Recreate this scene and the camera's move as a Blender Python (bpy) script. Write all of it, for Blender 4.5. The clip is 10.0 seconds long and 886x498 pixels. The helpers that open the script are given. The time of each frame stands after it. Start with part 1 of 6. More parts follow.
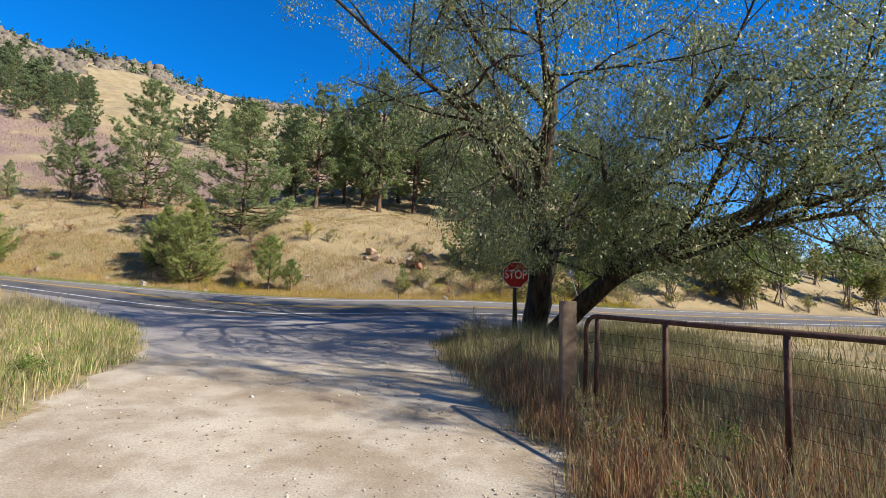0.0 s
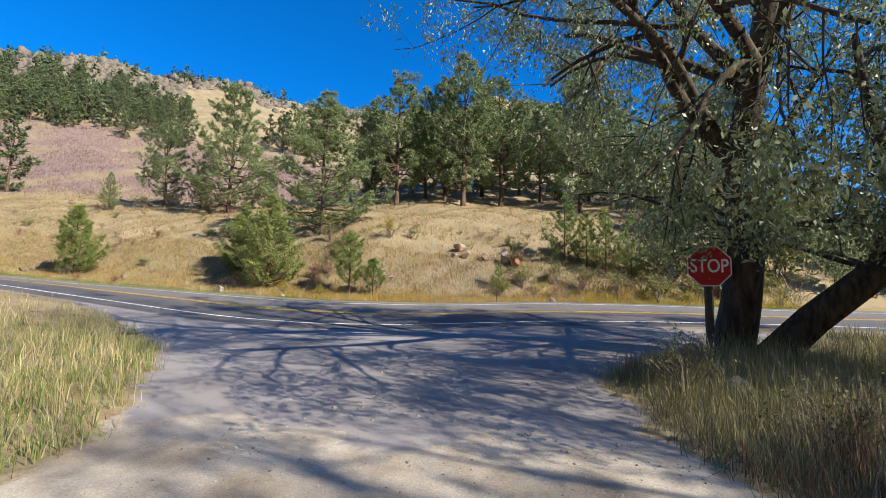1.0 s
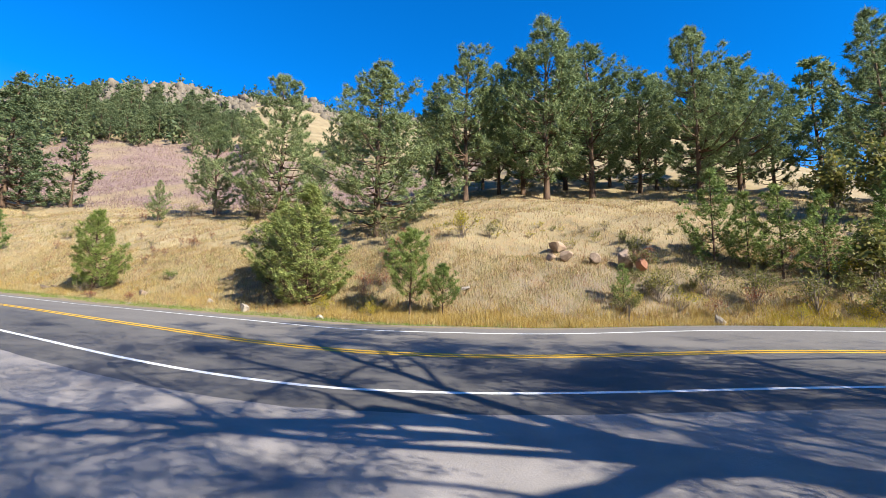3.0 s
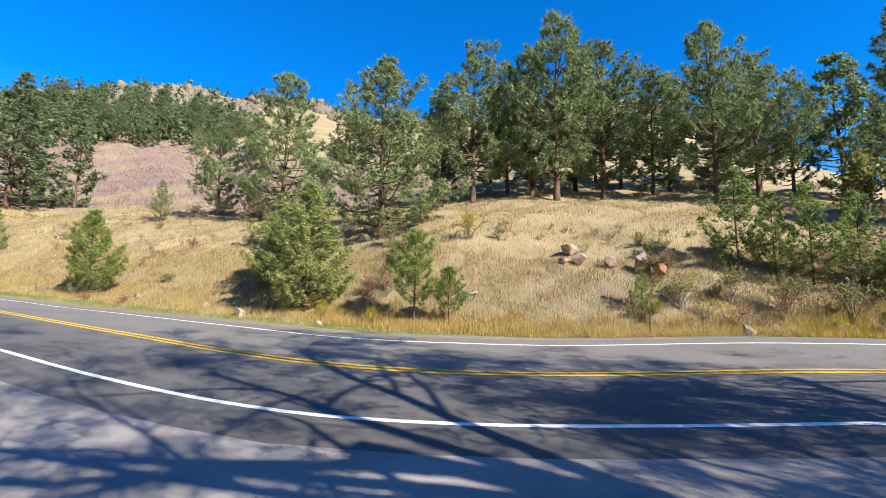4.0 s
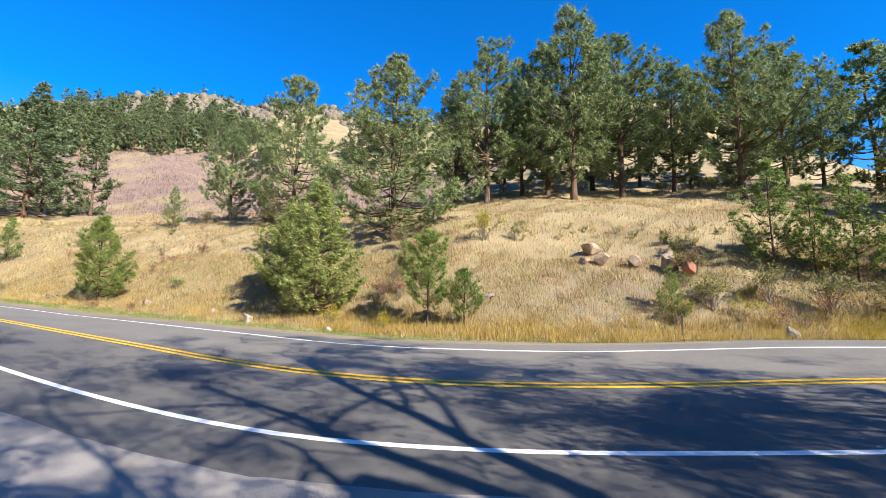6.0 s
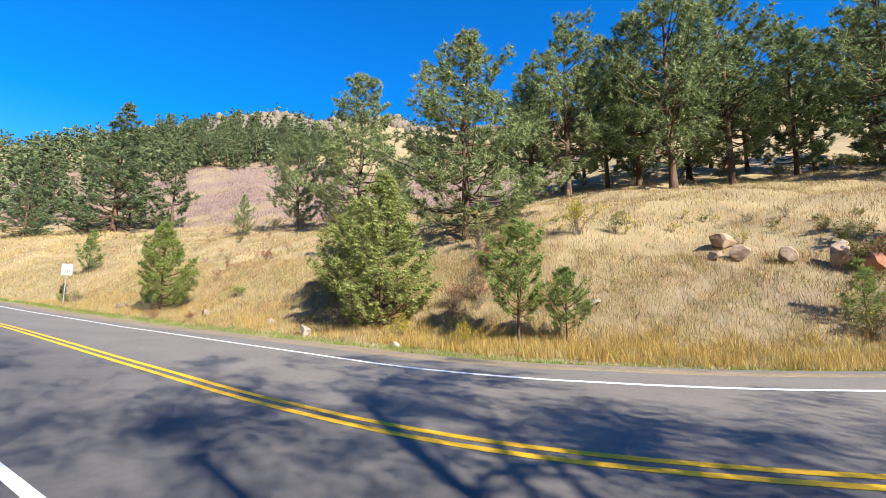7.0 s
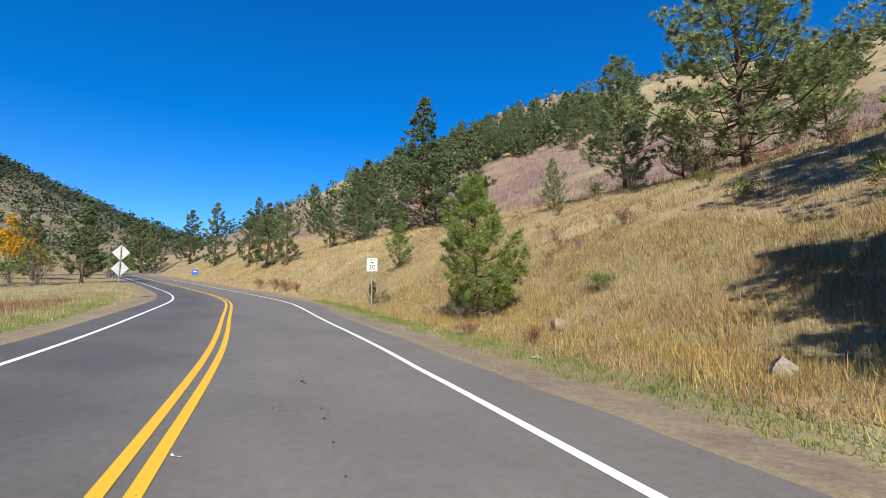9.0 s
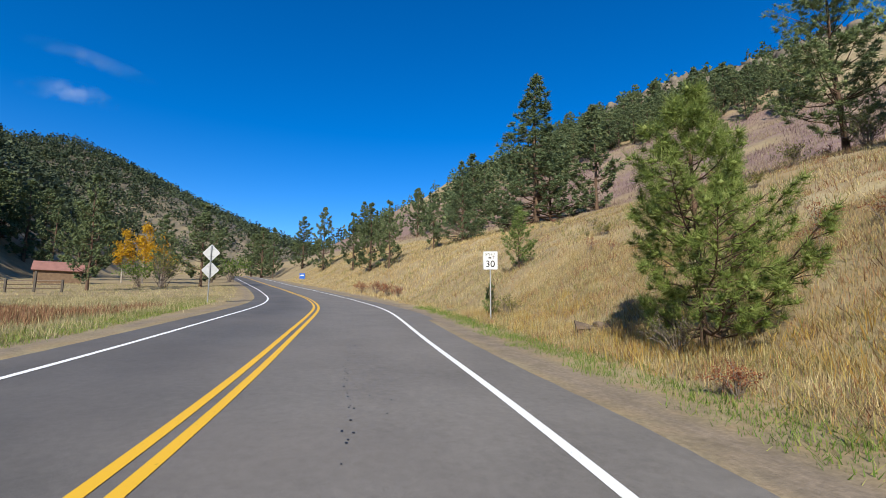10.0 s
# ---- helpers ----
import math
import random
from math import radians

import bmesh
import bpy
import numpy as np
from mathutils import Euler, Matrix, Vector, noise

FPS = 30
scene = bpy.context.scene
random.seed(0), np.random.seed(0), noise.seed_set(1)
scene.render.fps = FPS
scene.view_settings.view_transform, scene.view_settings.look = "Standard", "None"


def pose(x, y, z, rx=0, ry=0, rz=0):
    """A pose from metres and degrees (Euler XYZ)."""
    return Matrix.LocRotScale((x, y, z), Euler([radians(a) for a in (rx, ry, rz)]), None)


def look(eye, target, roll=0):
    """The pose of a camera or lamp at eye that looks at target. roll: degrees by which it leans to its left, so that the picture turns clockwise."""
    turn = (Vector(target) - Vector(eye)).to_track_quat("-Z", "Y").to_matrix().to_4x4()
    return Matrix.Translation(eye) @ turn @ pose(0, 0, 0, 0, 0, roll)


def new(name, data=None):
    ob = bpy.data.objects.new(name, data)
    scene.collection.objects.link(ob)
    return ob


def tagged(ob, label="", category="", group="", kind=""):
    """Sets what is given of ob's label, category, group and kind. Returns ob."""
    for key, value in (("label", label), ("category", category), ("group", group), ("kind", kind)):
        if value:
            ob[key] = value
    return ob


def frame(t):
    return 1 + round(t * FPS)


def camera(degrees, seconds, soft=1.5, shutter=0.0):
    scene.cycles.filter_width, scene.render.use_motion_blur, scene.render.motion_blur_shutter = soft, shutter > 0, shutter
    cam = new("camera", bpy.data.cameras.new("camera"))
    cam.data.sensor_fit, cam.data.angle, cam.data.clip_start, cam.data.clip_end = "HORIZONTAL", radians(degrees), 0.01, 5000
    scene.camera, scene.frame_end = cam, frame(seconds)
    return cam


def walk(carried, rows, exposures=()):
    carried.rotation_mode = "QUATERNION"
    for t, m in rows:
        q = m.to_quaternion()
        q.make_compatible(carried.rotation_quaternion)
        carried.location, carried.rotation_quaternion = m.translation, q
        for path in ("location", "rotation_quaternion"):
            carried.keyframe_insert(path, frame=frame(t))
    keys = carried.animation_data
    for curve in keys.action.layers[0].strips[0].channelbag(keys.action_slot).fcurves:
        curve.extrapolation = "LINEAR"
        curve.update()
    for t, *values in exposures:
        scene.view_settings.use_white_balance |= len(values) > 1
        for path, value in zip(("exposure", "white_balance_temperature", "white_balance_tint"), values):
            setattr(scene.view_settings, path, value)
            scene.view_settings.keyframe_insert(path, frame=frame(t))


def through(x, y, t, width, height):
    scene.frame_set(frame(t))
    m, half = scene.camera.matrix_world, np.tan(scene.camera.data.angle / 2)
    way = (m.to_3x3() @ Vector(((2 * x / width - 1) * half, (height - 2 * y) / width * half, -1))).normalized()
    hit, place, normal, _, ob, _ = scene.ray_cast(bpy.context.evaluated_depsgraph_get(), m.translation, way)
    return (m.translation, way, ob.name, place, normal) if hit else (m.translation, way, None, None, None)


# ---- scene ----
cam = camera(87.0, 10.0, soft=0.35)
PATH = [
    (0.0, (0.124, -0.160, 1.458), (0.127, 1.827, 1.691), 1.95),
    (0.5, (-0.602, 2.171, 1.541), (-0.784, 4.150, 1.764), 1.62),
    (1.0, (-1.315, 4.453, 1.638), (-1.642, 6.413, 1.860), 1.19),
    (1.5, (-1.911, 6.739, 1.785), (-2.341, 8.678, 2.019), 0.55),
    (2.0, (-2.730, 8.860, 1.942), (-3.248, 10.778, 2.177), 0.33),
    (2.5, (-3.625, 10.704, 1.950), (-4.192, 12.608, 2.186), 0.49),
    (3.0, (-3.954, 11.975, 2.112), (-4.546, 13.868, 2.369), 0.64),
    (3.4, (-4.195, 12.746, 2.213), (-4.802, 14.633, 2.479), 0.64),
    (3.8, (-4.275, 13.023, 2.258), (-4.889, 14.907, 2.527), 0.73),
    (4.1, (-4.262, 13.039, 2.284), (-4.882, 14.922, 2.548), 0.99),
    (4.5, (-4.262, 13.039, 2.284), (-4.882, 14.922, 2.548), 0.99),
    (5.0, (-4.262, 13.039, 2.284), (-4.882, 14.922, 2.548), 0.99),
    (5.3, (-4.262, 13.039, 2.284), (-4.882, 14.922, 2.548), 0.99),
    (5.8, (-4.382, 13.531, 2.266), (-5.037, 15.401, 2.540), 0.60),
    (6.3, (-5.069, 14.759, 2.339), (-5.792, 16.601, 2.630), 0.44),
    (6.5, (-5.455, 15.406, 2.368), (-6.233, 17.224, 2.662), 0.68),
    (7.0, (-6.498, 16.893, 2.446), (-7.427, 18.637, 2.752), 0.24),
    (7.5, (-8.680, 18.794, 2.532), (-9.813, 20.420, 2.801), 0.52),
    (8.0, (-11.175, 20.559, 2.755), (-12.559, 21.982, 2.995), -0.84),
    (8.5, (-14.539, 22.250, 2.858), (-16.122, 23.447, 3.109), -0.99),
    (9.0, (-18.307, 23.665, 3.179), (-20.060, 24.592, 3.442), -0.44),
    (9.5, (-22.418, 24.816, 3.387), (-24.284, 25.481, 3.662), -0.13),
    (10.0, (-24.780, 25.284, 3.500), (-26.690, 25.806, 3.782), 0.32),
]
walk(cam, [(t, look(eye, target, roll)) for t, eye, target, roll in PATH], [(0.0, 0.85, 6800, 9), (1.5, 0.97, 6700, 9), (2.1, 1.12, 6700, 9), (3.0, 1.17, 6700, 8), (5.0, 1.27, 6750, 8), (7.2, 1.30, 6850, 9), (8.5, 0.80, 6800, 8), (10.0, 0.42, 6650, 7)])

# ---- sky and sun ----
SUN_ELEVATION, SUN_TOWARDS = radians(35.0), Vector((0.91, -0.41))   # horizontal way to the sun
world = bpy.data.worlds.new("sky")
scene.world = world
world.use_nodes = True
_n = world.node_tree.nodes
_sky = _n.new("ShaderNodeTexSky")
_sky.sky_type, _sky.sun_disc = "NISHITA", False
_sky.sun_elevation = SUN_ELEVATION
_sky.sun_rotation = math.atan2(SUN_TOWARDS.x, SUN_TOWARDS.y)
_sky.altitude, _sky.air_density, _sky.dust_density, _sky.ozone_density = 1800, 1.0, 0.3, 3.0
_rich = _n.new("ShaderNodeHueSaturation")
_rich.inputs["Hue"].default_value, _rich.inputs["Saturation"].default_value = 0.510, 1.42
world.node_tree.links.new(_sky.outputs[0], _rich.inputs["Color"])
world.node_tree.links.new(_rich.outputs[0], _n["Background"].inputs[0])
_n["Background"].inputs[1].default_value = 0.135
sun = new("sun", bpy.data.lights.new("sun", "SUN"))
sun.data.energy, sun.data.angle, sun.data.color = 5.0, radians(0.55), (1.0, 0.945, 0.84)
_way = Vector((SUN_TOWARDS.x * math.cos(SUN_ELEVATION), SUN_TOWARDS.y * math.cos(SUN_ELEVATION), math.sin(SUN_ELEVATION)))
sun.matrix_world = look(Vector((0, 0, 60)) + _way * 40, (0, 0, 60))


# ---- materials ----
def material(name, rough=0.9, metal=0.0):
    m = bpy.data.materials.new(name)
    m.use_nodes = True
    b = m.node_tree.nodes["Principled BSDF"]
    b.inputs["Roughness"].default_value, b.inputs["Metallic"].default_value = rough, metal
    b.inputs["Specular IOR Level"].default_value = 0.25
    return m, m.node_tree, b


def node(tree, kind, **inputs):
    n = tree.nodes.new(kind)
    for k, v in inputs.items():
        n.inputs[k.replace("_", " ")].default_value = v
    return n


def ramp(tree, fac, stops):
    r = tree.nodes.new("ShaderNodeValToRGB")
    while len(r.color_ramp.elements) < len(stops):
        r.color_ramp.elements.new(0.5)
    for el, (p, c) in zip(r.color_ramp.elements, stops):
        el.position, el.color = p, (*c, 1) if len(c) == 3 else c
    tree.links.new(fac, r.inputs[0])
    return r.outputs[0]


def noise_of(tree, scale, detail=4.0, vector=None, rough=0.6):
    n = node(tree, "ShaderNodeTexNoise", Scale=scale, Detail=detail, Roughness=rough)
    if vector is None:
        vector = tree.nodes.new("ShaderNodeNewGeometry").outputs["Position"]
    tree.links.new(vector, n.inputs["Vector"])
    return n.outputs["Fac"]


def mixed(tree, fac, a, b, how="MIX"):
    m = tree.nodes.new("ShaderNodeMix")
    m.data_type, m.blend_type = "RGBA", how
    for sock, v in ((m.inputs[0], fac), (m.inputs[6], a), (m.inputs[7], b)):
        if isinstance(v, (int, float)):
            sock.default_value = v
        elif isinstance(v, tuple):
            sock.default_value = (*v, 1)
        else:
            tree.links.new(v, sock)
    return m.outputs[2]


def bump(tree, b, height, strength, distance):
    n = node(tree, "ShaderNodeBump", Strength=strength, Distance=distance)
    tree.links.new(height, n.inputs["Height"])
    tree.links.new(n.outputs[0], b.inputs["Normal"])


def colour(tree, b, c):
    tree.links.new(c, b.inputs["Base Color"])


def plain(name, c, rough=0.7, metal=0.0, spread=0.12, scale=6.0, relief=0.0):
    """A surface of one colour with mottling at two scales."""
    m, t, b = material(name, rough, metal)
    lo, hi = tuple(v * (1 - spread) for v in c), tuple(min(1, v * (1 + spread)) for v in c)
    base = ramp(t, noise_of(t, scale), [(0.3, lo), (0.7, hi)])
    fine = ramp(t, noise_of(t, scale * 9), [(0.3, (0.86,) * 3), (0.7, (1.0,) * 3)])
    colour(t, b, mixed(t, 1.0, base, fine, "MULTIPLY"))
    if relief:
        bump(t, b, noise_of(t, scale * 5), relief, 0.02)
    return m


def leafy(name, stops, through=0.25, patch=None):
    """Leaves, needles and blades: each piece has its own shade; some light passes through."""
    m, t, b = material(name, 0.65)
    geo = t.nodes.new("ShaderNodeNewGeometry")
    c = ramp(t, geo.outputs["Random Per Island"], stops)
    if patch:
        size, other, lo, hi = patch
        f = ramp(t, noise_of(t, size, 3.0), [(lo, (0, 0, 0)), (hi, (1, 1, 1))])
        c = mixed(t, f, c, mixed(t, 0.75, c, other))
    info = t.nodes.new("ShaderNodeObjectInfo")
    tint = ramp(t, info.outputs["Random"], [(0.0, (0.82, 0.86, 0.82)), (1.0, (1.08, 1.04, 0.95))])
    c = mixed(t, 1.0, c, tint, "MULTIPLY")
    colour(t, b, c)
    tr = t.nodes.new("ShaderNodeBsdfTranslucent")
    t.links.new(c, tr.inputs[0])
    mx = t.nodes.new("ShaderNodeMixShader")
    mx.inputs[0].default_value = through
    t.links.new(b.outputs[0], mx.inputs[1])
    t.links.new(tr.outputs[0], mx.inputs[2])
    t.links.new(mx.outputs[0], t.nodes["Material Output"].inputs["Surface"])
    return m


def bark_material(name, dark, light, scale):
    m, t, b = material(name, 0.95)
    tc = t.nodes.new("ShaderNodeTexCoord")
    mp = t.nodes.new("ShaderNodeMapping")
    mp.inputs["Scale"].default_value = (scale, scale, scale * 0.22)
    t.links.new(tc.outputs["Object"], mp.inputs[0])
    n = noise_of(t, 1.0, 6.0, mp.outputs[0])
    colour(t, b, ramp(t, n, [(0.32, dark), (0.7, light)]))
    bump(t, b, n, 0.9, 0.03)
    return m


def ground_material():
    """Dry turf, sumac, soil and rock by the ground's own cover map."""
    m, t, b = material("hillside", 0.95)
    at = t.nodes.new("ShaderNodeAttribute")
    at.attribute_name = "cover"
    sep = t.nodes.new("ShaderNodeSeparateColor")
    t.links.new(at.outputs["Color"], sep.inputs[0])
    n1, n2, n3 = noise_of(t, 0.35, 5), noise_of(t, 2.2, 6), noise_of(t, 14.0, 5)
    turf = ramp(t, n1, [(0.3, (0.22, 0.175, 0.10)), (0.5, (0.32, 0.255, 0.145)), (0.72, (0.41, 0.34, 0.20))])
    turf = mixed(t, ramp(t, n2, [(0.45, (0, 0, 0)), (0.75, (1, 1, 1))]), turf, (0.36, 0.24, 0.125))
    sumac = ramp(t, n2, [(0.3, (0.16, 0.10, 0.095)), (0.5, (0.25, 0.165, 0.15)), (0.7, (0.36, 0.275, 0.19))])
    soil = ramp(t, n2, [(0.3, (0.19, 0.15, 0.115)), (0.7, (0.31, 0.25, 0.19))])
    rock = ramp(t, n2, [(0.3, (0.08, 0.07, 0.055)), (0.7, (0.22, 0.188, 0.142))])
    wob = ramp(t, noise_of(t, 0.16, 5), [(0.35, (0, 0, 0)), (0.65, (1, 1, 1))])

    def by(channel):
        s = t.nodes.new("ShaderNodeMath")
        s.operation = "MULTIPLY_ADD"
        t.links.new(channel, s.inputs[0])
        s.inputs[1].default_value = 1.7
        sub = t.nodes.new("ShaderNodeMath")
        sub.operation = "MULTIPLY"
        t.links.new(wob, sub.inputs[0])
        sub.inputs[1].default_value = -0.7
        t.links.new(sub.outputs[0], s.inputs[2])
        s.use_clamp = True
        return s.outputs[0]

    c = mixed(t, by(sep.outputs[0]), turf, sumac)
    c = mixed(t, by(sep.outputs[2]), c, rock)
    c = mixed(t, sep.outputs[1], c, soil)
    fine = ramp(t, n3, [(0.25, (0.62,) * 3), (0.75, (1.05,) * 3)])
    c = mixed(t, 1.0, c, fine, "MULTIPLY")
    dr = t.nodes.new("ShaderNodeAttribute")
    dr.attribute_name = "drive"
    sd = t.nodes.new("ShaderNodeSeparateColor")
    t.links.new(dr.outputs["Color"], sd.inputs[0])
    n4, n5 = noise_of(t, 55.0, 5), noise_of(t, 0.7, 6)
    dirt = ramp(t, n5, [(0.32, (0.27, 0.205, 0.14)), (0.45, (0.36, 0.295, 0.215)), (0.55, (0.46, 0.395, 0.31)), (0.72, (0.55, 0.485, 0.39))])
    dirt = mixed(t, 1.0, dirt, ramp(t, n4, [(0.25, (0.62,) * 3), (0.7, (1.1,) * 3)]), "MULTIPLY")
    dirt = mixed(t, ramp(t, noise_of(t, 2.6, 6), [(0.52, (0, 0, 0)), (0.8, (0.55,) * 3)]), dirt, (0.21, 0.15, 0.10))
    apron = ramp(t, n5, [(0.3, (0.205, 0.188, 0.18)), (0.7, (0.33, 0.30, 0.285))])
    apron = mixed(t, 1.0, apron, ramp(t, noise_of(t, 130.0, 3), [(0.3, (0.7,) * 3), (0.7, (1.2,) * 3)]), "MULTIPLY")
    apron = mixed(t, ramp(t, noise_of(t, 1.1, 6), [(0.55, (0, 0, 0)), (0.75, (0.6,) * 3)]), apron, (0.33, 0.27, 0.21))

    def edge(channel):
        e = t.nodes.new("ShaderNodeMath")
        e.operation = "MULTIPLY_ADD"
        t.links.new(noise_of(t, 7.0, 5), e.inputs[0])
        e.inputs[1].default_value = 0.7
        t.links.new(channel, e.inputs[2])
        return ramp(t, e.outputs[0], [(0.78, (0, 0, 0)), (0.92, (1, 1, 1))])

    c = mixed(t, edge(sd.outputs[0]), c, dirt)
    c = mixed(t, edge(sd.outputs[1]), c, apron)
    colour(t, b, c)
    bump(t, b, noise_of(t, 30.0, 5), 0.45, 0.02)
    return m


def asphalt_material(name, lo, hi, stains=0.0):
    m, t, b = material(name, 0.78)
    grit = noise_of(t, 140.0, 3)
    c = ramp(t, noise_of(t, 0.55, 5), [(0.3, lo), (0.7, hi)])
    c = mixed(t, 1.0, c, ramp(t, grit, [(0.3, (0.72,) * 3), (0.72, (1.22,) * 3)]), "MULTIPLY")
    c = mixed(t, 1.0, c, ramp(t, noise_of(t, 9.0, 6, None, 0.75), [(0.3, (0.84,) * 3), (0.7, (1.14,) * 3)]), "MULTIPLY")
    lane = t.nodes.new("ShaderNodeAttribute")
    lane.attribute_name = "lane_tone"
    c = mixed(t, 1.0, c, ramp(t, lane.outputs["Fac"], [(0.0, (0.68, 0.69, 0.72)), (1.0, (1.20, 1.17, 1.13))]), "MULTIPLY")
    c = mixed(t, ramp(t, noise_of(t, 0.25, 4), [(0.45, (0, 0, 0)), (0.7, (0.35,) * 3)]), c, (0.17, 0.15, 0.135))
    if stains:
        c = mixed(t, ramp(t, noise_of(t, 1.3, 6), [(0.58, (0, 0, 0)), (0.72, (stains,) * 3)]), c, (0.03, 0.03, 0.032))
    colour(t, b, c)
    bump(t, b, grit, 0.35, 0.006)
    return m


def paint_material(name, c):
    m, t, b = material(name, 0.6)
    w = ramp(t, noise_of(t, 22.0, 6), [(0.24, (0.45, 0.44, 0.42)), (0.36, (1, 1, 1))])
    colour(t, b, mixed(t, 1.0, c, w, "MULTIPLY"))
    return m


GROUND = ground_material()
ASPHALT = asphalt_material("asphalt", (0.132, 0.124, 0.117), (0.172, 0.162, 0.152))
WHITE_PAINT = paint_material("white road paint", (0.80, 0.80, 0.79))
YELLOW_PAINT = paint_material("yellow road paint", (0.72, 0.42, 0.03))
PINE_BARK = bark_material("pine bark", (0.045, 0.03, 0.022), (0.19, 0.12, 0.08), 9.0)
OLD_BARK = bark_material("furrowed bark", (0.022, 0.017, 0.013), (0.13, 0.10, 0.075), 8.0)
NEEDLES = leafy("pine needles", [(0.0, (0.105, 0.155, 0.07)), (0.45, (0.20, 0.26, 0.12)), (0.8, (0.305, 0.365, 0.175)), (1.0, (0.42, 0.475, 0.245))], 0.36)
FIR_NEEDLES = leafy("fir needles", [(0.0, (0.07, 0.11, 0.055)), (0.5, (0.13, 0.18, 0.09)), (1.0, (0.23, 0.28, 0.15))], 0.25)
OPEN_NEEDLES = leafy("long pine needles", [(0.0, (0.12, 0.165, 0.04)), (0.5, (0.245, 0.315, 0.075)), (1.0, (0.43, 0.47, 0.16))], 0.4)
YOUNG_NEEDLES = leafy("young pine needles", [(0.0, (0.15, 0.195, 0.06)), (0.5, (0.28, 0.325, 0.105)), (1.0, (0.45, 0.475, 0.18))], 0.36)
BRIGHT_NEEDLES = leafy("bright young pine needles", [(0.0, (0.10, 0.15, 0.04)), (0.5, (0.19, 0.265, 0.075)), (1.0, (0.33, 0.40, 0.14))], 0.32)
FAR_NEEDLES = leafy("far pine needles", [(0.0, (0.065, 0.095, 0.045)), (0.6, (0.115, 0.15, 0.07)), (1.0, (0.19, 0.22, 0.105))], 0.2)
HIGH_NEEDLES = leafy("hillside pine needles", [(0.0, (0.08, 0.115, 0.055)), (0.6, (0.145, 0.185, 0.09)), (1.0, (0.23, 0.265, 0.13))], 0.2)
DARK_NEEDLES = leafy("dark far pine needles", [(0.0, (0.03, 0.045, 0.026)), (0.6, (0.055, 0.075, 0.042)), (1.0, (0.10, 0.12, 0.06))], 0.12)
WILLOW_LEAF = leafy("willow leaves", [(0.0, (0.11, 0.145, 0.06)), (0.5, (0.22, 0.27, 0.135)), (0.8, (0.36, 0.41, 0.26)), (0.95, (0.38, 0.36, 0.14)), (1.0, (0.50, 0.44, 0.16))], 0.38)
_leaf = WILLOW_LEAF.node_tree.nodes["Principled BSDF"]
_leaf.inputs["Roughness"].default_value, _leaf.inputs["Specular IOR Level"].default_value = 0.42, 0.5
ASPEN_LEAF = leafy("golden aspen leaves", [(0.0, (0.42, 0.24, 0.02)), (1.0, (0.75, 0.46, 0.03))], 0.35)
BUSH_LEAF = leafy("shrub leaves", [(0.0, (0.09, 0.11, 0.035)), (0.5, (0.18, 0.19, 0.06)), (1.0, (0.33, 0.29, 0.09))], 0.35)
GREEN_LEAF = leafy("green leaves", [(0.0, (0.05, 0.10, 0.015)), (0.6, (0.11, 0.19, 0.03)), (1.0, (0.22, 0.28, 0.05))], 0.3)
GOLD_FLOWER = leafy("yellow shrub leaves", [(0.0, (0.25, 0.24, 0.03)), (1.0, (0.55, 0.42, 0.03))], 0.3)
RED_LEAF = leafy("red sumac leaves", [(0.0, (0.20, 0.045, 0.03)), (0.6, (0.32, 0.12, 0.06)), (1.0, (0.42, 0.24, 0.12))], 0.25)
DRY_GRASS = leafy("dry bank grass", [(0.0, (0.19, 0.125, 0.06)), (0.25, (0.43, 0.305, 0.145)), (0.6, (0.61, 0.465, 0.235)), (0.88, (0.74, 0.62, 0.37)), (1.0, (0.30, 0.29, 0.11))], 0.3, (0.3, (0.45, 0.295, 0.135), 0.5, 0.7))
PALE_GRASS = leafy("pale verge grass", [(0.0, (0.22, 0.18, 0.09)), (0.4, (0.41, 0.345, 0.19)), (0.8, (0.60, 0.53, 0.34)), (1.0, (0.19, 0.20, 0.085))], 0.22, (0.5, (0.15, 0.165, 0.065), 0.44, 0.64))
GREEN_GRASS = leafy("green verge grass", [(0.0, (0.08, 0.15, 0.025)), (0.6, (0.17, 0.25, 0.05)), (1.0, (0.36, 0.35, 0.12))], 0.25)
SUMAC_STEM = leafy("purple sumac thicket", [(0.0, (0.14, 0.08, 0.085)), (0.4, (0.25, 0.15, 0.15)), (0.7, (0.36, 0.25, 0.21)), (1.0, (0.48, 0.39, 0.24))], 0.2, (0.12, (0.46, 0.35, 0.20), 0.5, 0.68))
STONE = plain("pink granite", (0.36, 0.26, 0.185), 0.9, 0, 0.35, 2.2, 0.7)
PALE_STONE = plain("pale lichened stone", (0.36, 0.315, 0.26), 0.95, 0, 0.45, 5.0, 1.0)
WARM_STONE = plain("pale pink granite", (0.33, 0.245, 0.185), 0.9, 0, 0.4, 4.0, 0.9)
GRAVEL_STONE = leafy("gravel stones", [(0.0, (0.20, 0.16, 0.13)), (0.5, (0.36, 0.30, 0.25)), (1.0, (0.55, 0.49, 0.43))], 0.0)
GREY_STONE = plain("grey lichened stone", (0.24, 0.215, 0.195), 0.95, 0, 0.4, 5.0, 0.9)
RED_STONE = plain("red sandstone", (0.42, 0.20, 0.13), 0.9, 0, 0.25, 3.0, 0.7)
DARK_STONE = plain("weathered brown outcrop rock", (0.165, 0.137, 0.105), 0.95, 0, 0.45, 0.4, 0.9)
LEDGE_STONE = plain("brown ledge rock", (0.17, 0.125, 0.09), 0.95, 0, 0.45, 5.0, 1.0)
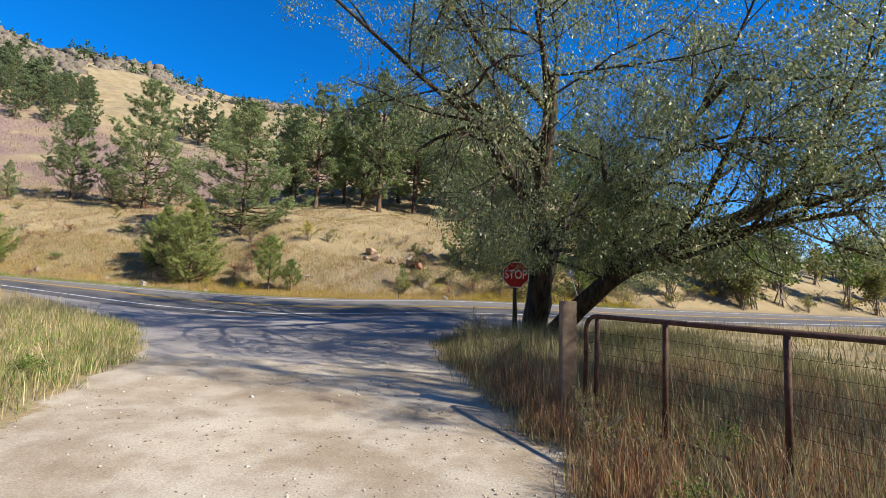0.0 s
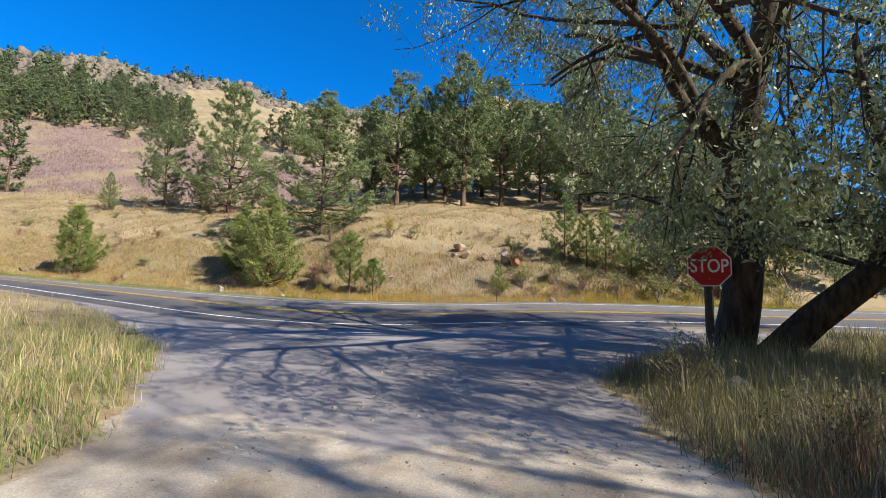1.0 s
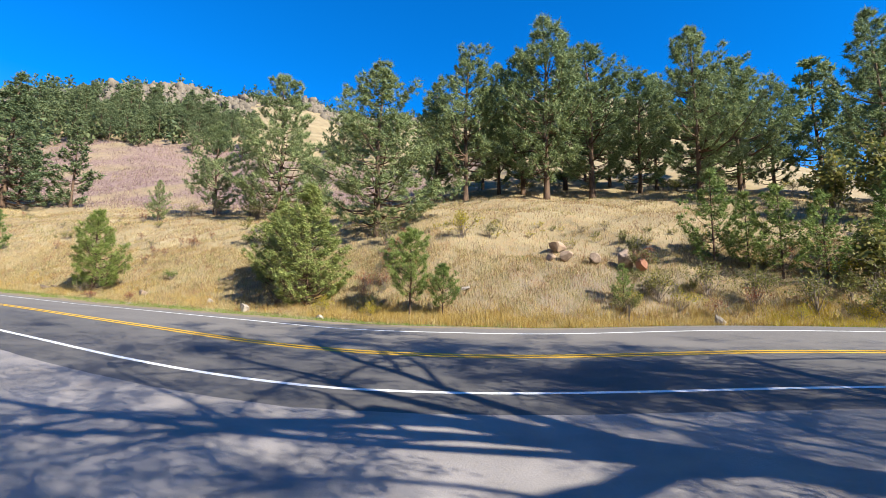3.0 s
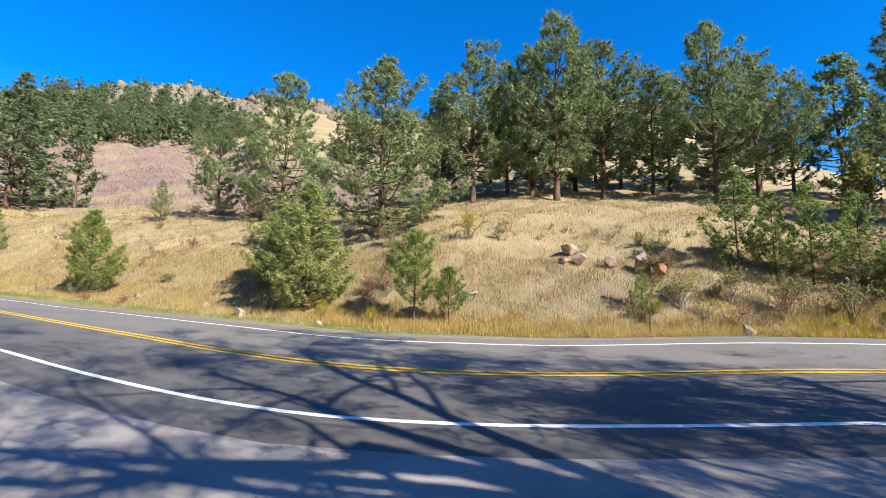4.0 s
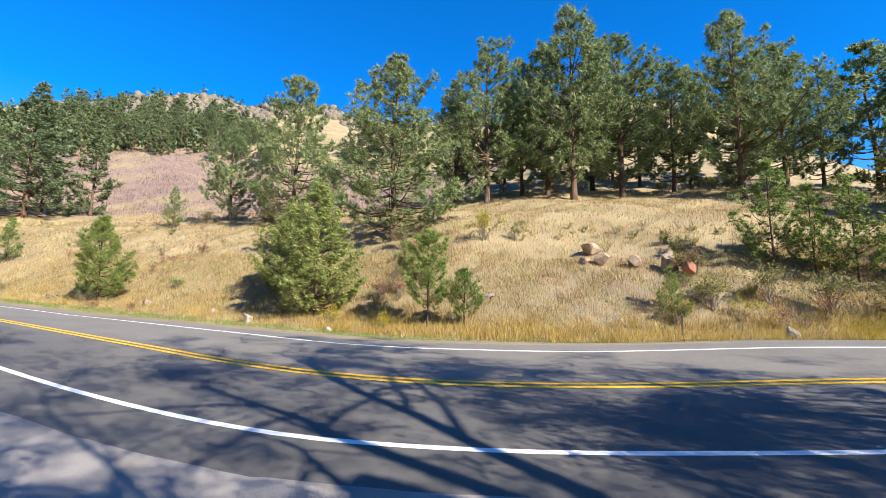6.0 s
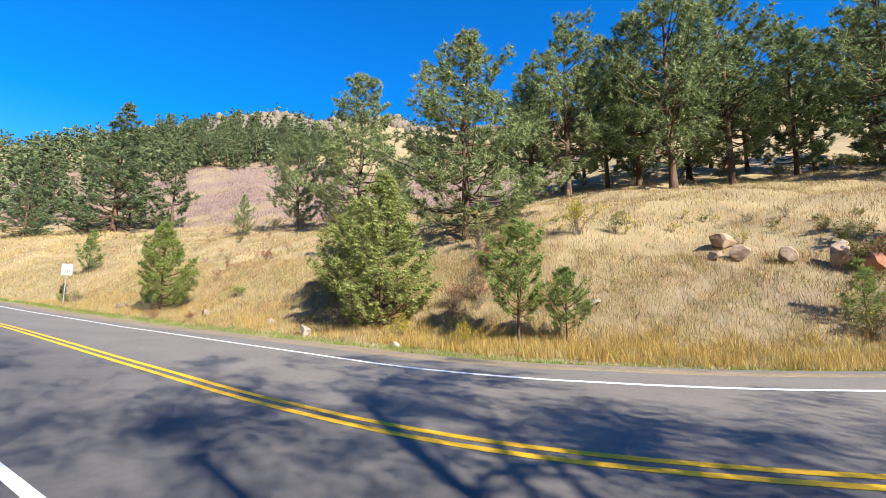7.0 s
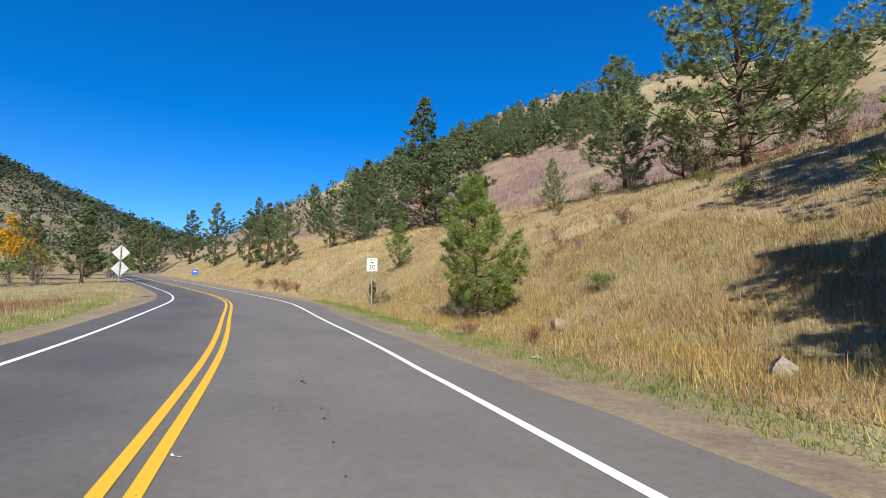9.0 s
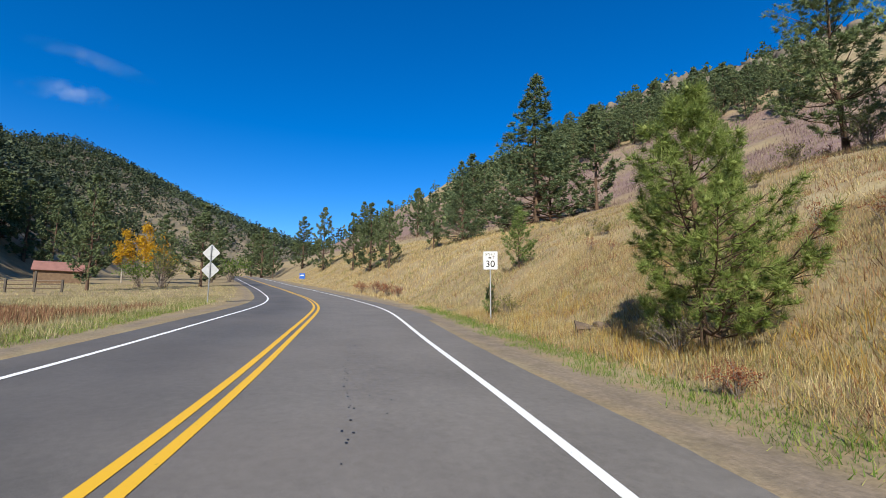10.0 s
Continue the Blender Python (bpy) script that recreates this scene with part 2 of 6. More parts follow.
SIGN_RED = plain("red sign sheeting", (0.50, 0.022, 0.025), 0.45, 0, 0.06, 3)
SIGN_WHITE = plain("white sign sheeting", (0.80, 0.80, 0.78), 0.45, 0, 0.04, 3)
SIGN_BLACK = plain("black sign lettering", (0.015, 0.015, 0.015), 0.5, 0, 0.05, 3)
SIGN_BLUE = plain("blue sign sheeting", (0.03, 0.12, 0.45), 0.45, 0, 0.05, 3)
ALUMINIUM = plain("bare aluminium", (0.42, 0.43, 0.44), 0.5, 0.7, 0.08, 4)
GALVANISED = plain("galvanised steel post", (0.36, 0.37, 0.37), 0.55, 0.6, 0.15, 8)
DARK_POST = plain("weathered dark timber", (0.10, 0.085, 0.07), 0.9, 0, 0.3, 9, 0.5)
POST_WOOD = plain("grey weathered wood post", (0.24, 0.18, 0.13), 0.95, 0, 0.3, 9, 0.2)
RUST = plain("rusty brown steel tube", (0.11, 0.062, 0.045), 0.75, 0.3, 0.35, 14, 0.4)
ROOF_RED = plain("red-brown metal roof", (0.30, 0.15, 0.12), 0.6, 0, 0.12, 1.5)
CABIN_WALL = plain("brown log wall", (0.20, 0.13, 0.08), 0.9, 0, 0.2, 3, 0.5)
GLASS_DARK = plain("dark window pane", (0.02, 0.022, 0.025), 0.1, 0, 0.1, 3)
TWIG = plain("grey dead twigs", (0.21, 0.17, 0.14), 0.95, 0, 0.3, 6)
RUST_WEED = leafy("rusty dock and weeds", [(0.0, (0.17, 0.075, 0.045)), (0.6, (0.30, 0.155, 0.09)), (1.0, (0.44, 0.28, 0.16))], 0.2)
OLIVE_WEED = leafy("olive weeds", [(0.0, (0.14, 0.14, 0.055)), (0.6, (0.26, 0.24, 0.09)), (1.0, (0.4, 0.35, 0.14))], 0.25)
GOLD_WEED = leafy("orange-gold weeds", [(0.0, (0.34, 0.20, 0.05)), (0.6, (0.50, 0.33, 0.09)), (1.0, (0.6, 0.47, 0.17))], 0.3)
DARK_STALK = leafy("dark dead stalks", [(0.0, (0.10, 0.07, 0.05)), (1.0, (0.26, 0.19, 0.13))], 0.1)
TAR = plain("tar drips", (0.02, 0.02, 0.022), 0.5, 0, 0.2, 20)


# ---- lie of the land ----
# The highway's centre line runs along x; hill side is +y, valley side is -y.
CX = np.array([-420, -300, -200, -140, -105, -80, -62, -50, -37, -28, -21, -16, -12, -8, -4, 0, 4, 8, 12, 18, 25, 35, 50, 110, 300])
CY = np.array([-40.08, -18.15, 0.33, 11.30, 18.07, 22.50, 24.92, 25.38, 24.66, 23.97, 23.08, 22.42, 21.98, 21.77, 22.54, 23.68, 24.78, 25.81, 26.89, 28.61, 30.70, 33.64, 38.13, 57.23, 124.98])
ZX = np.array([-600.0, -300.0, -150.0, -95.0, -60.0, -45.0, -36.0, -23.5, -16.0, -11.0, -6.0, 0.0, 6.0, 12.0, 20.0, 40.0, 200.0, 400.0])
ZY = np.array([40.09, 24.09, 12.30, 7.31, 4.47, 3.51, 2.85, 2.04, 1.52, 1.19, 1.11, 1.30, 1.31, 1.22, 1.21, 1.26, 1.25, 1.24])
# the foot of the hill and the verges keep a line and fall of their own
FX = np.array([-420., -300, -200, -140, -105, -80, -62, -50, -37, -28, -21, -16, -11, -7, -3, 0, 4, 12, 25, 50, 110, 300])
FY = np.array([-40., -18, 0, 10, 16.2, 20.6, 23.4, 24.4, 24.6, 23.9, 23.2, 22.6, 22.2, 22.3, 22.9, 23.4, 24.2, 26.0, 29.5, 37.0, 57, 125])
LX = np.array([-600., -300, -150, -95, -60, -45, -36, -23.5, -16, -11, -6, 0, 10, 40, 200, 400])
LZ = np.array([40., 24, 12.2, 7.2, 4.35, 3.4, 2.85, 2.1, 1.6, 1.3, 1.13, 1.08, 1.1, 1.2, 1.2, 1.2])


def spline(xs, ys):
    """A smooth curve through the knots (Catmull-Rom tangents)."""
    m = np.gradient(ys, xs)

    def f(x):
        x = np.asarray(x, float)
        i = np.clip(np.searchsorted(xs, x) - 1, 0, len(xs) - 2)
        h = xs[i + 1] - xs[i]
        u = (x - xs[i]) / h
        y = ((2 * u**3 - 3 * u**2 + 1) * ys[i] + (u**3 - 2 * u**2 + u) * h * m[i]
             + (3 * u**2 - 2 * u**3) * ys[i + 1] + (u**3 - u**2) * h * m[i + 1])
        y = np.where(x < xs[0], ys[0] + m[0] * (x - xs[0]), y)
        return np.where(x > xs[-1], ys[-1] + m[-1] * (x - xs[-1]), y)

    return f


road_y, road_z = spline(CX, CY), spline(ZX, ZY)
foot_y, land_z = spline(FX, FY), spline(LX, LZ)


def lateral(x, y):
    """Metres from the centre line, plus towards the hill."""
    slope = (road_y(np.asarray(x, float) + 0.5) - road_y(np.asarray(x, float) - 0.5))
    return (y - road_y(x)) / np.sqrt(1 + slope**2)


def banked(x):
    """Cross fall of the asphalt."""
    return 0.06 * np.interp(x, [-60, -26, -8, 30, 60], [-0.00, -0.19, 1.55, 1.09, 0.30])


def land_fall(x):
    """Cross fall of the land beside it."""
    return 0.06 * np.interp(x, [-60, -26, -8, 30, 60], [0.1, 0.3, 1.0, 1.0, 0.3])


def foot(x, y):
    """Metres from the line along which the hill's foot runs."""
    slope = (foot_y(np.asarray(x, float) + 0.5) - foot_y(np.asarray(x, float) - 0.5))
    return (y - foot_y(x)) / np.sqrt(1 + slope**2)


# skyline of the big hill and of the valley's far side, by azimuth (degrees to the left of +y)
HILL_AZ = np.array([-180., -90, -45, -34, -27, -23, -19, -10, 5, 28, 34, 41, 47, 54, 60, 66, 72, 80, 88, 93, 97, 180])
HILL_EL = np.array([2., 3, 4, 6.5, 9.5, 13, 17, 22, 24, 23.5, 23.5, 21, 21.0, 21.4, 19.9, 18.2, 15.9, 12.3, 9.2, 7, 5, 4])
FAR_AZ = np.array([80., 90, 94, 100, 106, 114, 121, 126, 135, 160, 200, 240, 300])
FAR_EL = np.array([3., 7.5, 9.0, 10.7, 12.9, 16.5, 18.6, 19.3, 20.0, 19, 13, 7, 5])


def lumps(x, y, size, seed):
    """Smooth pseudo-noise, about -1 to 1."""
    a = 2 * np.pi / size
    return (np.sin(a * x + 1.7 * seed) * np.cos(a * 0.83 * y + 2.3 * seed)
            + 0.6 * np.sin(a * 1.9 * x - a * 1.3 * y + seed) + 0.4 * np.cos(a * 2.7 * y + a * 1.1 * x + 3.1 * seed)) / 2


def softmin(a, b, k):
    h = np.clip(0.5 + 0.5 * (b - a) / k, 0, 1)
    return b * (1 - h) + a * h - k * h * (1 - h)


def terrain(x, y):
    x, y = np.asarray(x, float), np.asarray(y, float)
    v = lateral(x, y)
    w = foot(x, y)
    near = np.interp(v, [-10, -4.6, 4.7, 7.5], [0, 1, 1, 0])
    base = near * (road_z(x) + banked(x) * np.clip(v, -19, 5.0)) + (1 - near) * (land_z(x) + land_fall(x) * np.clip(w, -19, 5.0))
    # hill side
    e = np.maximum(w - 4.9, 0)
    steep = np.interp(x, [-45, -25, -14, -2, 12, 30, 60], [0.9, 0.92, 1.0, 0.97, 1.0, 0.9, 0.6])
    R = np.hypot(x + 5, y - 12)
    az = np.degrees(np.arctan2(-(x + 5), y - 12))
    prof = np.interp(e, [0, 0.8, 3.6, 9.0, 14, 24, 34, 60, 600], [0, -0.06, 0.3, 4.0, 6.7, 10.2, 13.6, 26, 318]) * steep
    prof = prof + 0.5 * np.maximum(e - 34, 0) * (0.27 * np.clip((az - 25) / 25, 0, 1) + 0.15 * np.clip((az - 65) / 15, 0, 1))
    cap = 220 * np.tan(np.radians(np.interp(az, HILL_AZ, HILL_EL)))
    cap = cap - 0.25 * np.maximum(R - 240, 0)
    cap = np.maximum(cap, 8)
    hill = softmin(prof, cap, 9.0)
    hill = np.where(prof < cap - 9, prof, hill)
    rough = np.clip((e - 1.5) / 6, 0, 1)
    hill = hill + rough * (0.16 * lumps(x, y, 5.3, 1) + 0.3 * lumps(x, y, 17, 2)) + np.clip((e - 40) / 60, 0, 1) * 4.0 * lumps(x, y, 70, 3)
    # valley side: meadow, then the far slope
    g = np.maximum(-v - 38, 0)
    azc = np.where(az < 0, az + 360, az)
    fcap = np.clip(R, 300, 560) * np.tan(np.radians(np.interp(azc, FAR_AZ, FAR_EL)))
    fcap = fcap - 0.2 * np.maximum(R - 600, 0)
    far = np.maximum(np.minimum(0.8 * g, fcap), -20) + np.clip(g / 60, 0, 1) * 5.0 * lumps(x, y, 90, 4)
    ditch = np.interp(-v, [4.6, 5.6, 7.5, 10], [0, -0.12, -0.05, 0]) * np.interp(x, [-26, -18, 8, 14], [1, 0, 0, 1])
    low = far + ditch + np.clip((-v - 5) / 8, 0, 1) * 0.06 * lumps(x, y, 7, 5)
    # the mountain that closes the valley beyond the bend
    top = np.clip(R, 300, 580) * np.tan(np.radians(np.interp(azc, [70, 84, 89, 94, 103, 112, 122, 128, 140], [0, 4, 7.3, 8.7, 12.4, 16.1, 17.8, 17.8, 0])))
    end = np.minimum(0.5 * np.maximum(-x - 285, 0), top - 0.2 * np.maximum(R - 600, 0) - base) + 3.0 * lumps(x, y, 60, 6) * (x < -290)
    return base + np.maximum(np.where(v > 0, hill, low), end)


# ---- mesh helpers ----
def mesh_of(name, verts, faces, mat, smooth=False):
    """One mesh from arrays: faces is (n, 3) or (n, 4)."""
    verts, faces = np.asarray(verts, np.float32), np.asarray(faces, np.int32)
    me = bpy.data.meshes.new(name)
    me.vertices.add(len(verts))
    me.vertices.foreach_set("co", verts.ravel())
    me.loops.add(faces.size)
    me.loops.foreach_set("vertex_index", faces.ravel())
    me.polygons.add(len(faces))
    me.polygons.foreach_set("loop_start", np.arange(0, faces.size, faces.shape[1], dtype=np.int32))
    if smooth:
        me.polygons.foreach_set("use_smooth", np.ones(len(faces), bool))
    me.update(calc_edges=True)
    me.validate()
    me.materials.append(mat)
    return me


def part(name, bm, mat, parent, label="", smooth=False):
    """Links a bmesh (or a mesh) as one mesh object under a thing or a part."""
    me = bm
    if isinstance(bm, bmesh.types.BMesh):
        me = bpy.data.meshes.new(name)
        bmesh.ops.recalc_face_normals(bm, faces=bm.faces)
        bm.to_mesh(me)
        bm.free()
        me.materials.append(mat)
        if smooth:
            for p in me.polygons:
                p.use_smooth = True
    ob = new(name, me)
    ob.parent = parent
    if label:
        ob["label"] = label
    return ob


def box(bm, sx, sy, sz, at=(0, 0, 0), rot=None, bevel=0.0):
    g = bmesh.ops.create_cube(bm, size=1.0)["verts"]
    m = Matrix.Translation(at) @ (rot or Matrix()) @ Matrix.Diagonal((sx, sy, sz, 1))
    bmesh.ops.transform(bm, matrix=m, verts=g)
    if bevel:
        es = list({e for v in g for e in v.link_edges})
        bmesh.ops.bevel(bm, geom=es, offset=bevel, segments=2, affect="EDGES", profile=0.6)
    return bm


def tube(bm, points, radii, sides=8):
    """A tapered tube along points."""
    pts = [Vector(p) for p in points]
    rings = []
    for i, p in enumerate(pts):
        d = (pts[min(i + 1, len(pts) - 1)] - pts[max(i - 1, 0)]).normalized()
        u = d.orthogonal().normalized()
        w = d.cross(u)
        rings.append([bm.verts.new(p + radii[i] * (math.cos(a) * u + math.sin(a) * w)) for a in (2 * math.pi * k / sides for k in range(sides))])
    for a, b in zip(rings, rings[1:]):
        for k in range(sides):
            bm.faces.new((a[k], a[(k + 1) % sides], b[(k + 1) % sides], b[k]))
    bm.faces.new(rings[0][::-1])
    bm.faces.new(rings[-1])
    return bm


def at_ground(x, y, sink=0.0):
    return Vector((x, y, float(terrain(x, y)) - sink))


# ---- ground: one sheet to the horizon ----
def graded(lo, hi, fine, limit, grow=1.09):
    mid = list(np.arange(lo, hi + fine / 2, fine))
    for sign, end in ((1, hi), (-1, lo)):
        p, s = end, fine
        while abs(p - end) < limit:
            s *= grow
            p += sign * s
            mid.append(p)
    return np.array(sorted(mid))


def drive_mask(x, y):
    """1 on the dirt drive and apron, 0 off it."""
    left = np.interp(y, [-30, 0, 3.7, 6.5, 8.6, 9.9, 12.7, 15, 19], [-3.6, -3.8, -4.0, -4.8, -5.4, -6.2, -8.2, -11.0, -17.5])
    right = np.interp(y, [-30, 0, 3.8, 4.9, 7.4, 9.9, 12.5, 13.6, 14.6, 16.6, 18.6], [1.6, 1.5, 1.3, 1.25, 0.7, 0.1, -0.1, 0.3, 1.2, 2.8, 6.5])
    wob = 0.22 * lumps(x, y, 2.1, 6) + 0.1 * lumps(x, y, 0.7, 7)
    return np.clip((np.minimum(x - left, right - x) + wob) / 0.5 + 0.5, 0, 1) * (y < 20)


def bare_bank(x, y):
    """How thin the turf is on the cut face below the pines, 0 to 1."""
    e = foot(x, y) - 4.9
    return np.exp(-((x + 3.5) / 5.5) ** 2 - ((e - 5.5) / 3.2) ** 2) * np.clip(0.7 + 0.8 * lumps(x, y, 2.7, 62), 0, 1)


gx, gy = graded(-60, 14, 0.42, 1500), graded(-4, 52, 0.42, 1500)
GX, GY = np.meshgrid(gx, gy)
GZ = terrain(GX, GY)
V = lateral(GX, GY)
GZ = GZ - 0.06 * np.clip((3.6 - np.abs(V)) / 0.4, 0, 1)
nx, ny = len(gx), len(gy)
idx = np.arange(nx * ny).reshape(ny, nx)
quads = np.stack([idx[:-1, :-1], idx[:-1, 1:], idx[1:, 1:], idx[1:, :-1]], -1).reshape(-1, 4)
ground_mesh = mesh_of("ground", np.stack([GX, GY, GZ], -1).reshape(-1, 3), quads, GROUND, True)
E_ = V - 4.9
sumac = 0.95 * np.clip((E_ - 20) / 10, 0, 1) * np.clip((76 - E_) / 12, 0, 1) * np.clip((-GX - 16) / 10, 0, 1) * np.clip(0.75 + 0.6 * lumps(GX, GY, 23, 8), 0, 1)
verge = np.where(V > 0, np.abs(V - 5.05) - 0.5, np.abs(V + 4.55) - 0.3)
soil = np.clip((0.12 + 0.15 * lumps(GX, GY, 3.3, 2) - verge) / 0.4, 0, 1) * 0.92
soil = np.maximum(soil, 0.8 * bare_bank(GX, GY))
AZ_ = np.degrees(np.arctan2(-(GX + 5), GY - 12))
rocky = np.clip((E_ - np.interp(AZ_, [30, 42, 46, 62, 70], [190, 135, 98, 98, 190])) / 22, 0, 1) * np.clip(0.6 + lumps(GX, GY, 55, 9), 0, 1) + np.clip((-V - 60) / 40, 0, 1) * np.clip(0.55 + 0.5 * lumps(GX, GY, 45, 10), 0, 0.9) + np.clip((-GX - 280) / 20, 0, 1) * 0.7
cover = np.stack([sumac, soil, np.clip(rocky, 0, 1), np.ones_like(sumac)], -1).reshape(-1, 4).astype(np.float32)
attr = ground_mesh.color_attributes.new("cover", "FLOAT_COLOR", "POINT")
attr.data.foreach_set("color", cover.ravel())
drive = drive_mask(GX, GY)
old = drive * np.clip((GY - 8.6 + 0.8 * lumps(GX, GY, 3.1, 4)) / 1.2, 0, 1)
attr = ground_mesh.color_attributes.new("drive", "FLOAT_COLOR", "POINT")
attr.data.foreach_set("color", np.stack([drive, old, 0 * old, 1 + 0 * old], -1).reshape(-1).astype(np.float32))
ground = tagged(new("ground", ground_mesh), "dry grassy hillside and valley meadow with sumac and rock", "ground", kind="structure")


# ---- highway ----
def road_point(x, v, lift=0.0):
    s = road_y(x + 0.5) - road_y(x - 0.5)
    n = np.sqrt(1 + s * s)
    px, py = x - v * s / n, road_y(x) + v / n
    return px, py, road_z(px) + banked(px) * np.clip(v, -19, 5.0) + lift


def strip(name, x0, x1, v0, v1, lift, step, mat, wobble=0.0, n_cols=5):
    xs = np.arange(x0, x1 + step / 2, step)
    e = wobble * (lumps(xs, xs * 0, 1.7, 3) + lumps(xs, xs * 0, 0.6, 5)) if wobble else 0 * xs
    more = np.interp(xs, [-34, -20, -6, 4], [0.1, 0.8, 0.8, 0.3]) if wobble else 0 * xs
    cols = [np.stack(road_point(xs, v + (e if i in (0, n_cols - 1) else 0) + (more if i == n_cols - 1 else 0), lift), -1) for i, v in enumerate(np.linspace(v0, v1, n_cols))]
    vs = np.stack(cols, 1)
    n = len(xs)
    ix = np.arange(n * n_cols).reshape(n, n_cols)
    f = np.stack([ix[:-1, :-1], ix[1:, :-1], ix[1:, 1:], ix[:-1, 1:]], -1).reshape(-1, 4)
    return mesh_of(name, vs.reshape(-1, 3), f, mat, True)


road_mesh = strip("road", -360, 260, -4.35, 4.85, 0.012, 0.5, ASPHALT, 0.05, 20)
RV = np.tile(np.linspace(-4.35, 4.85, 20), len(road_mesh.vertices) // 20)
# tone across the road: valley lane darker, hill lane lighter, lane middles slightly darker
lane_tone = np.interp(RV, [-4.2, -1.2, 0.2, 1.2, 4.5], [0.0, 0.08, 0.6, 0.95, 0.85]) - 0.10 * np.exp(-((np.abs(RV) - 1.75) / 0.35) ** 2)
road_mesh.attributes.new("lane_tone", "FLOAT", "POINT").data.foreach_set("value", lane_tone.astype(np.float32))
rim = np.isin(np.arange(len(road_mesh.vertices)) % 20, (0, 19))
co = np.empty(len(road_mesh.vertices) * 3, np.float32)
road_mesh.vertices.foreach_get("co", co)
co = co.reshape(-1, 3)
co[rim, 2] -= 0.05
road_mesh.vertices.foreach_set("co", co.ravel())
road = tagged(new("road", road_mesh), "dark grey asphalt two-lane highway curving along the hill", "road", kind="structure")
for nm, v, mat in (("edge_line", -2.98, WHITE_PAINT), ("edge_line", 3.44, WHITE_PAINT), ("centre_line", -0.11, YELLOW_PAINT), ("centre_line", 0.13, YELLOW_PAINT)):
    ln = strip(nm, -350, 240, v - 0.06, v + 0.06, 0.018, 0.5, mat)
    tagged(new(nm, ln), "solid white edge line on the asphalt" if mat is WHITE_PAINT else "solid yellow centre line on the asphalt", "road marking", kind="structure")

# tar drips along the lanes, and a fleck of old paint
tar_rng = np.random.default_rng(77)
tv, tf, tk = [], [], 0
for i in range(150):
    tx = tar_rng.uniform(-44, -9)
    tvv = 1.5 + 0.05 * math.sin(tx) + tar_rng.normal(0, 0.03 if i % 4 else 0.4)
    r = tar_rng.uniform(0.004, 0.017) * (1.0 if i % 12 else 2.0)
    a = np.linspace(0, 2 * np.pi, 8)[:-1]
    px, py, pz = road_point(tx + r * 1.8 * np.cos(a), tvv + r * np.sin(a) * tar_rng.uniform(0.6, 1.2), 0.017)
    tv.append(np.stack([px, py, pz], -1))
    tf += [(tk, tk + j, tk + j + 1) for j in range(1, 6)]
    tk += 7
tagged(new("tar_drip", mesh_of("tar_drip", np.concatenate(tv), np.array(tf), TAR)), "black tar drips on the asphalt", "stain", kind="stuff")
px, py, pz = road_point(np.array([-22.98]), 0.22, 0.02)
fleck = bmesh.new()
tube(fleck, [(0, 0, 0), (0.16, 0.02, 0), (0.30, 0.16, 0)], [0.028, 0.022, 0.012], 6)
bmesh.ops.scale(fleck, vec=(1, 1, 0.06), verts=fleck.verts)
fleck_ob = part("paint_fleck", fleck, WHITE_PAINT, None)
fleck_ob.scale = (0.45, 0.45, 0.45)
fleck_ob.location = (float(px[0]), float(py[0]), float(pz[0]))
tagged(fleck_ob, "small fleck of white paint on the asphalt", "road marking", kind="structure")


# ---- trees ----
def unit(a):
    return a / np.maximum(np.linalg.norm(a, axis=-1, keepdims=True), 1e-9)


def tufts(rng, P, D, size, blades, width, core):
    """Brushes of needles at shoot tips P that point along D, each round a rough dense heart. Returns vertices and triangles."""
    m = len(P)
    own = size * rng.uniform(0.7, 1.3, (m, 1))
    # the heart: an eight-sided lump with uneven corners
    axes = np.array([(1, 0, 0), (-1, 0, 0), (0, 1, 0), (0, -1, 0), (0, 0, 0.75), (0, 0, -0.6)], float)
    lump = P[:, None] + D[:, None] * own[:, None] * 0.1 + axes[None] * own[:, None] * core * rng.uniform(0.65, 1.25, (m, 6, 1)) + rng.normal(0, 0.12, (m, 6, 3)) * own[:, None] * core
    tri = np.array([(0, 2, 4), (2, 1, 4), (1, 3, 4), (3, 0, 4), (2, 0, 5), (1, 2, 5), (3, 1, 5), (0, 3, 5)])
    lf = (np.arange(m)[:, None, None] * 6 + tri[None]).reshape(-1, 3)
    n = m * blades
    own, axis = np.repeat(own, blades, 0), np.repeat(D, blades, 0)
    ball = unit(rng.normal(size=(n, 3)))
    base = np.repeat(P, blades, 0) + axis * own * rng.uniform(-0.45, 0.35, (n, 1)) + ball * own * core * 0.6 * rng.uniform(0.3, 1.0, (n, 1))
    way = unit(ball + axis * 0.55 + np.array([0, 0, 0.25]))
    side = unit(np.cross(way, rng.normal(size=(n, 3))))
    ln = own * rng.uniform(0.65, 1.2, (n, 1))
    w = width * rng.uniform(0.7, 1.3, (n, 1))
    v = np.stack([base - side * w * 0.5, base + side * w * 0.5, base + way * ln], 1).reshape(-1, 3)
    return np.concatenate([lump.reshape(-1, 3), v]), np.concatenate([lf, m * 6 + np.arange(n * 3).reshape(-1, 3)])


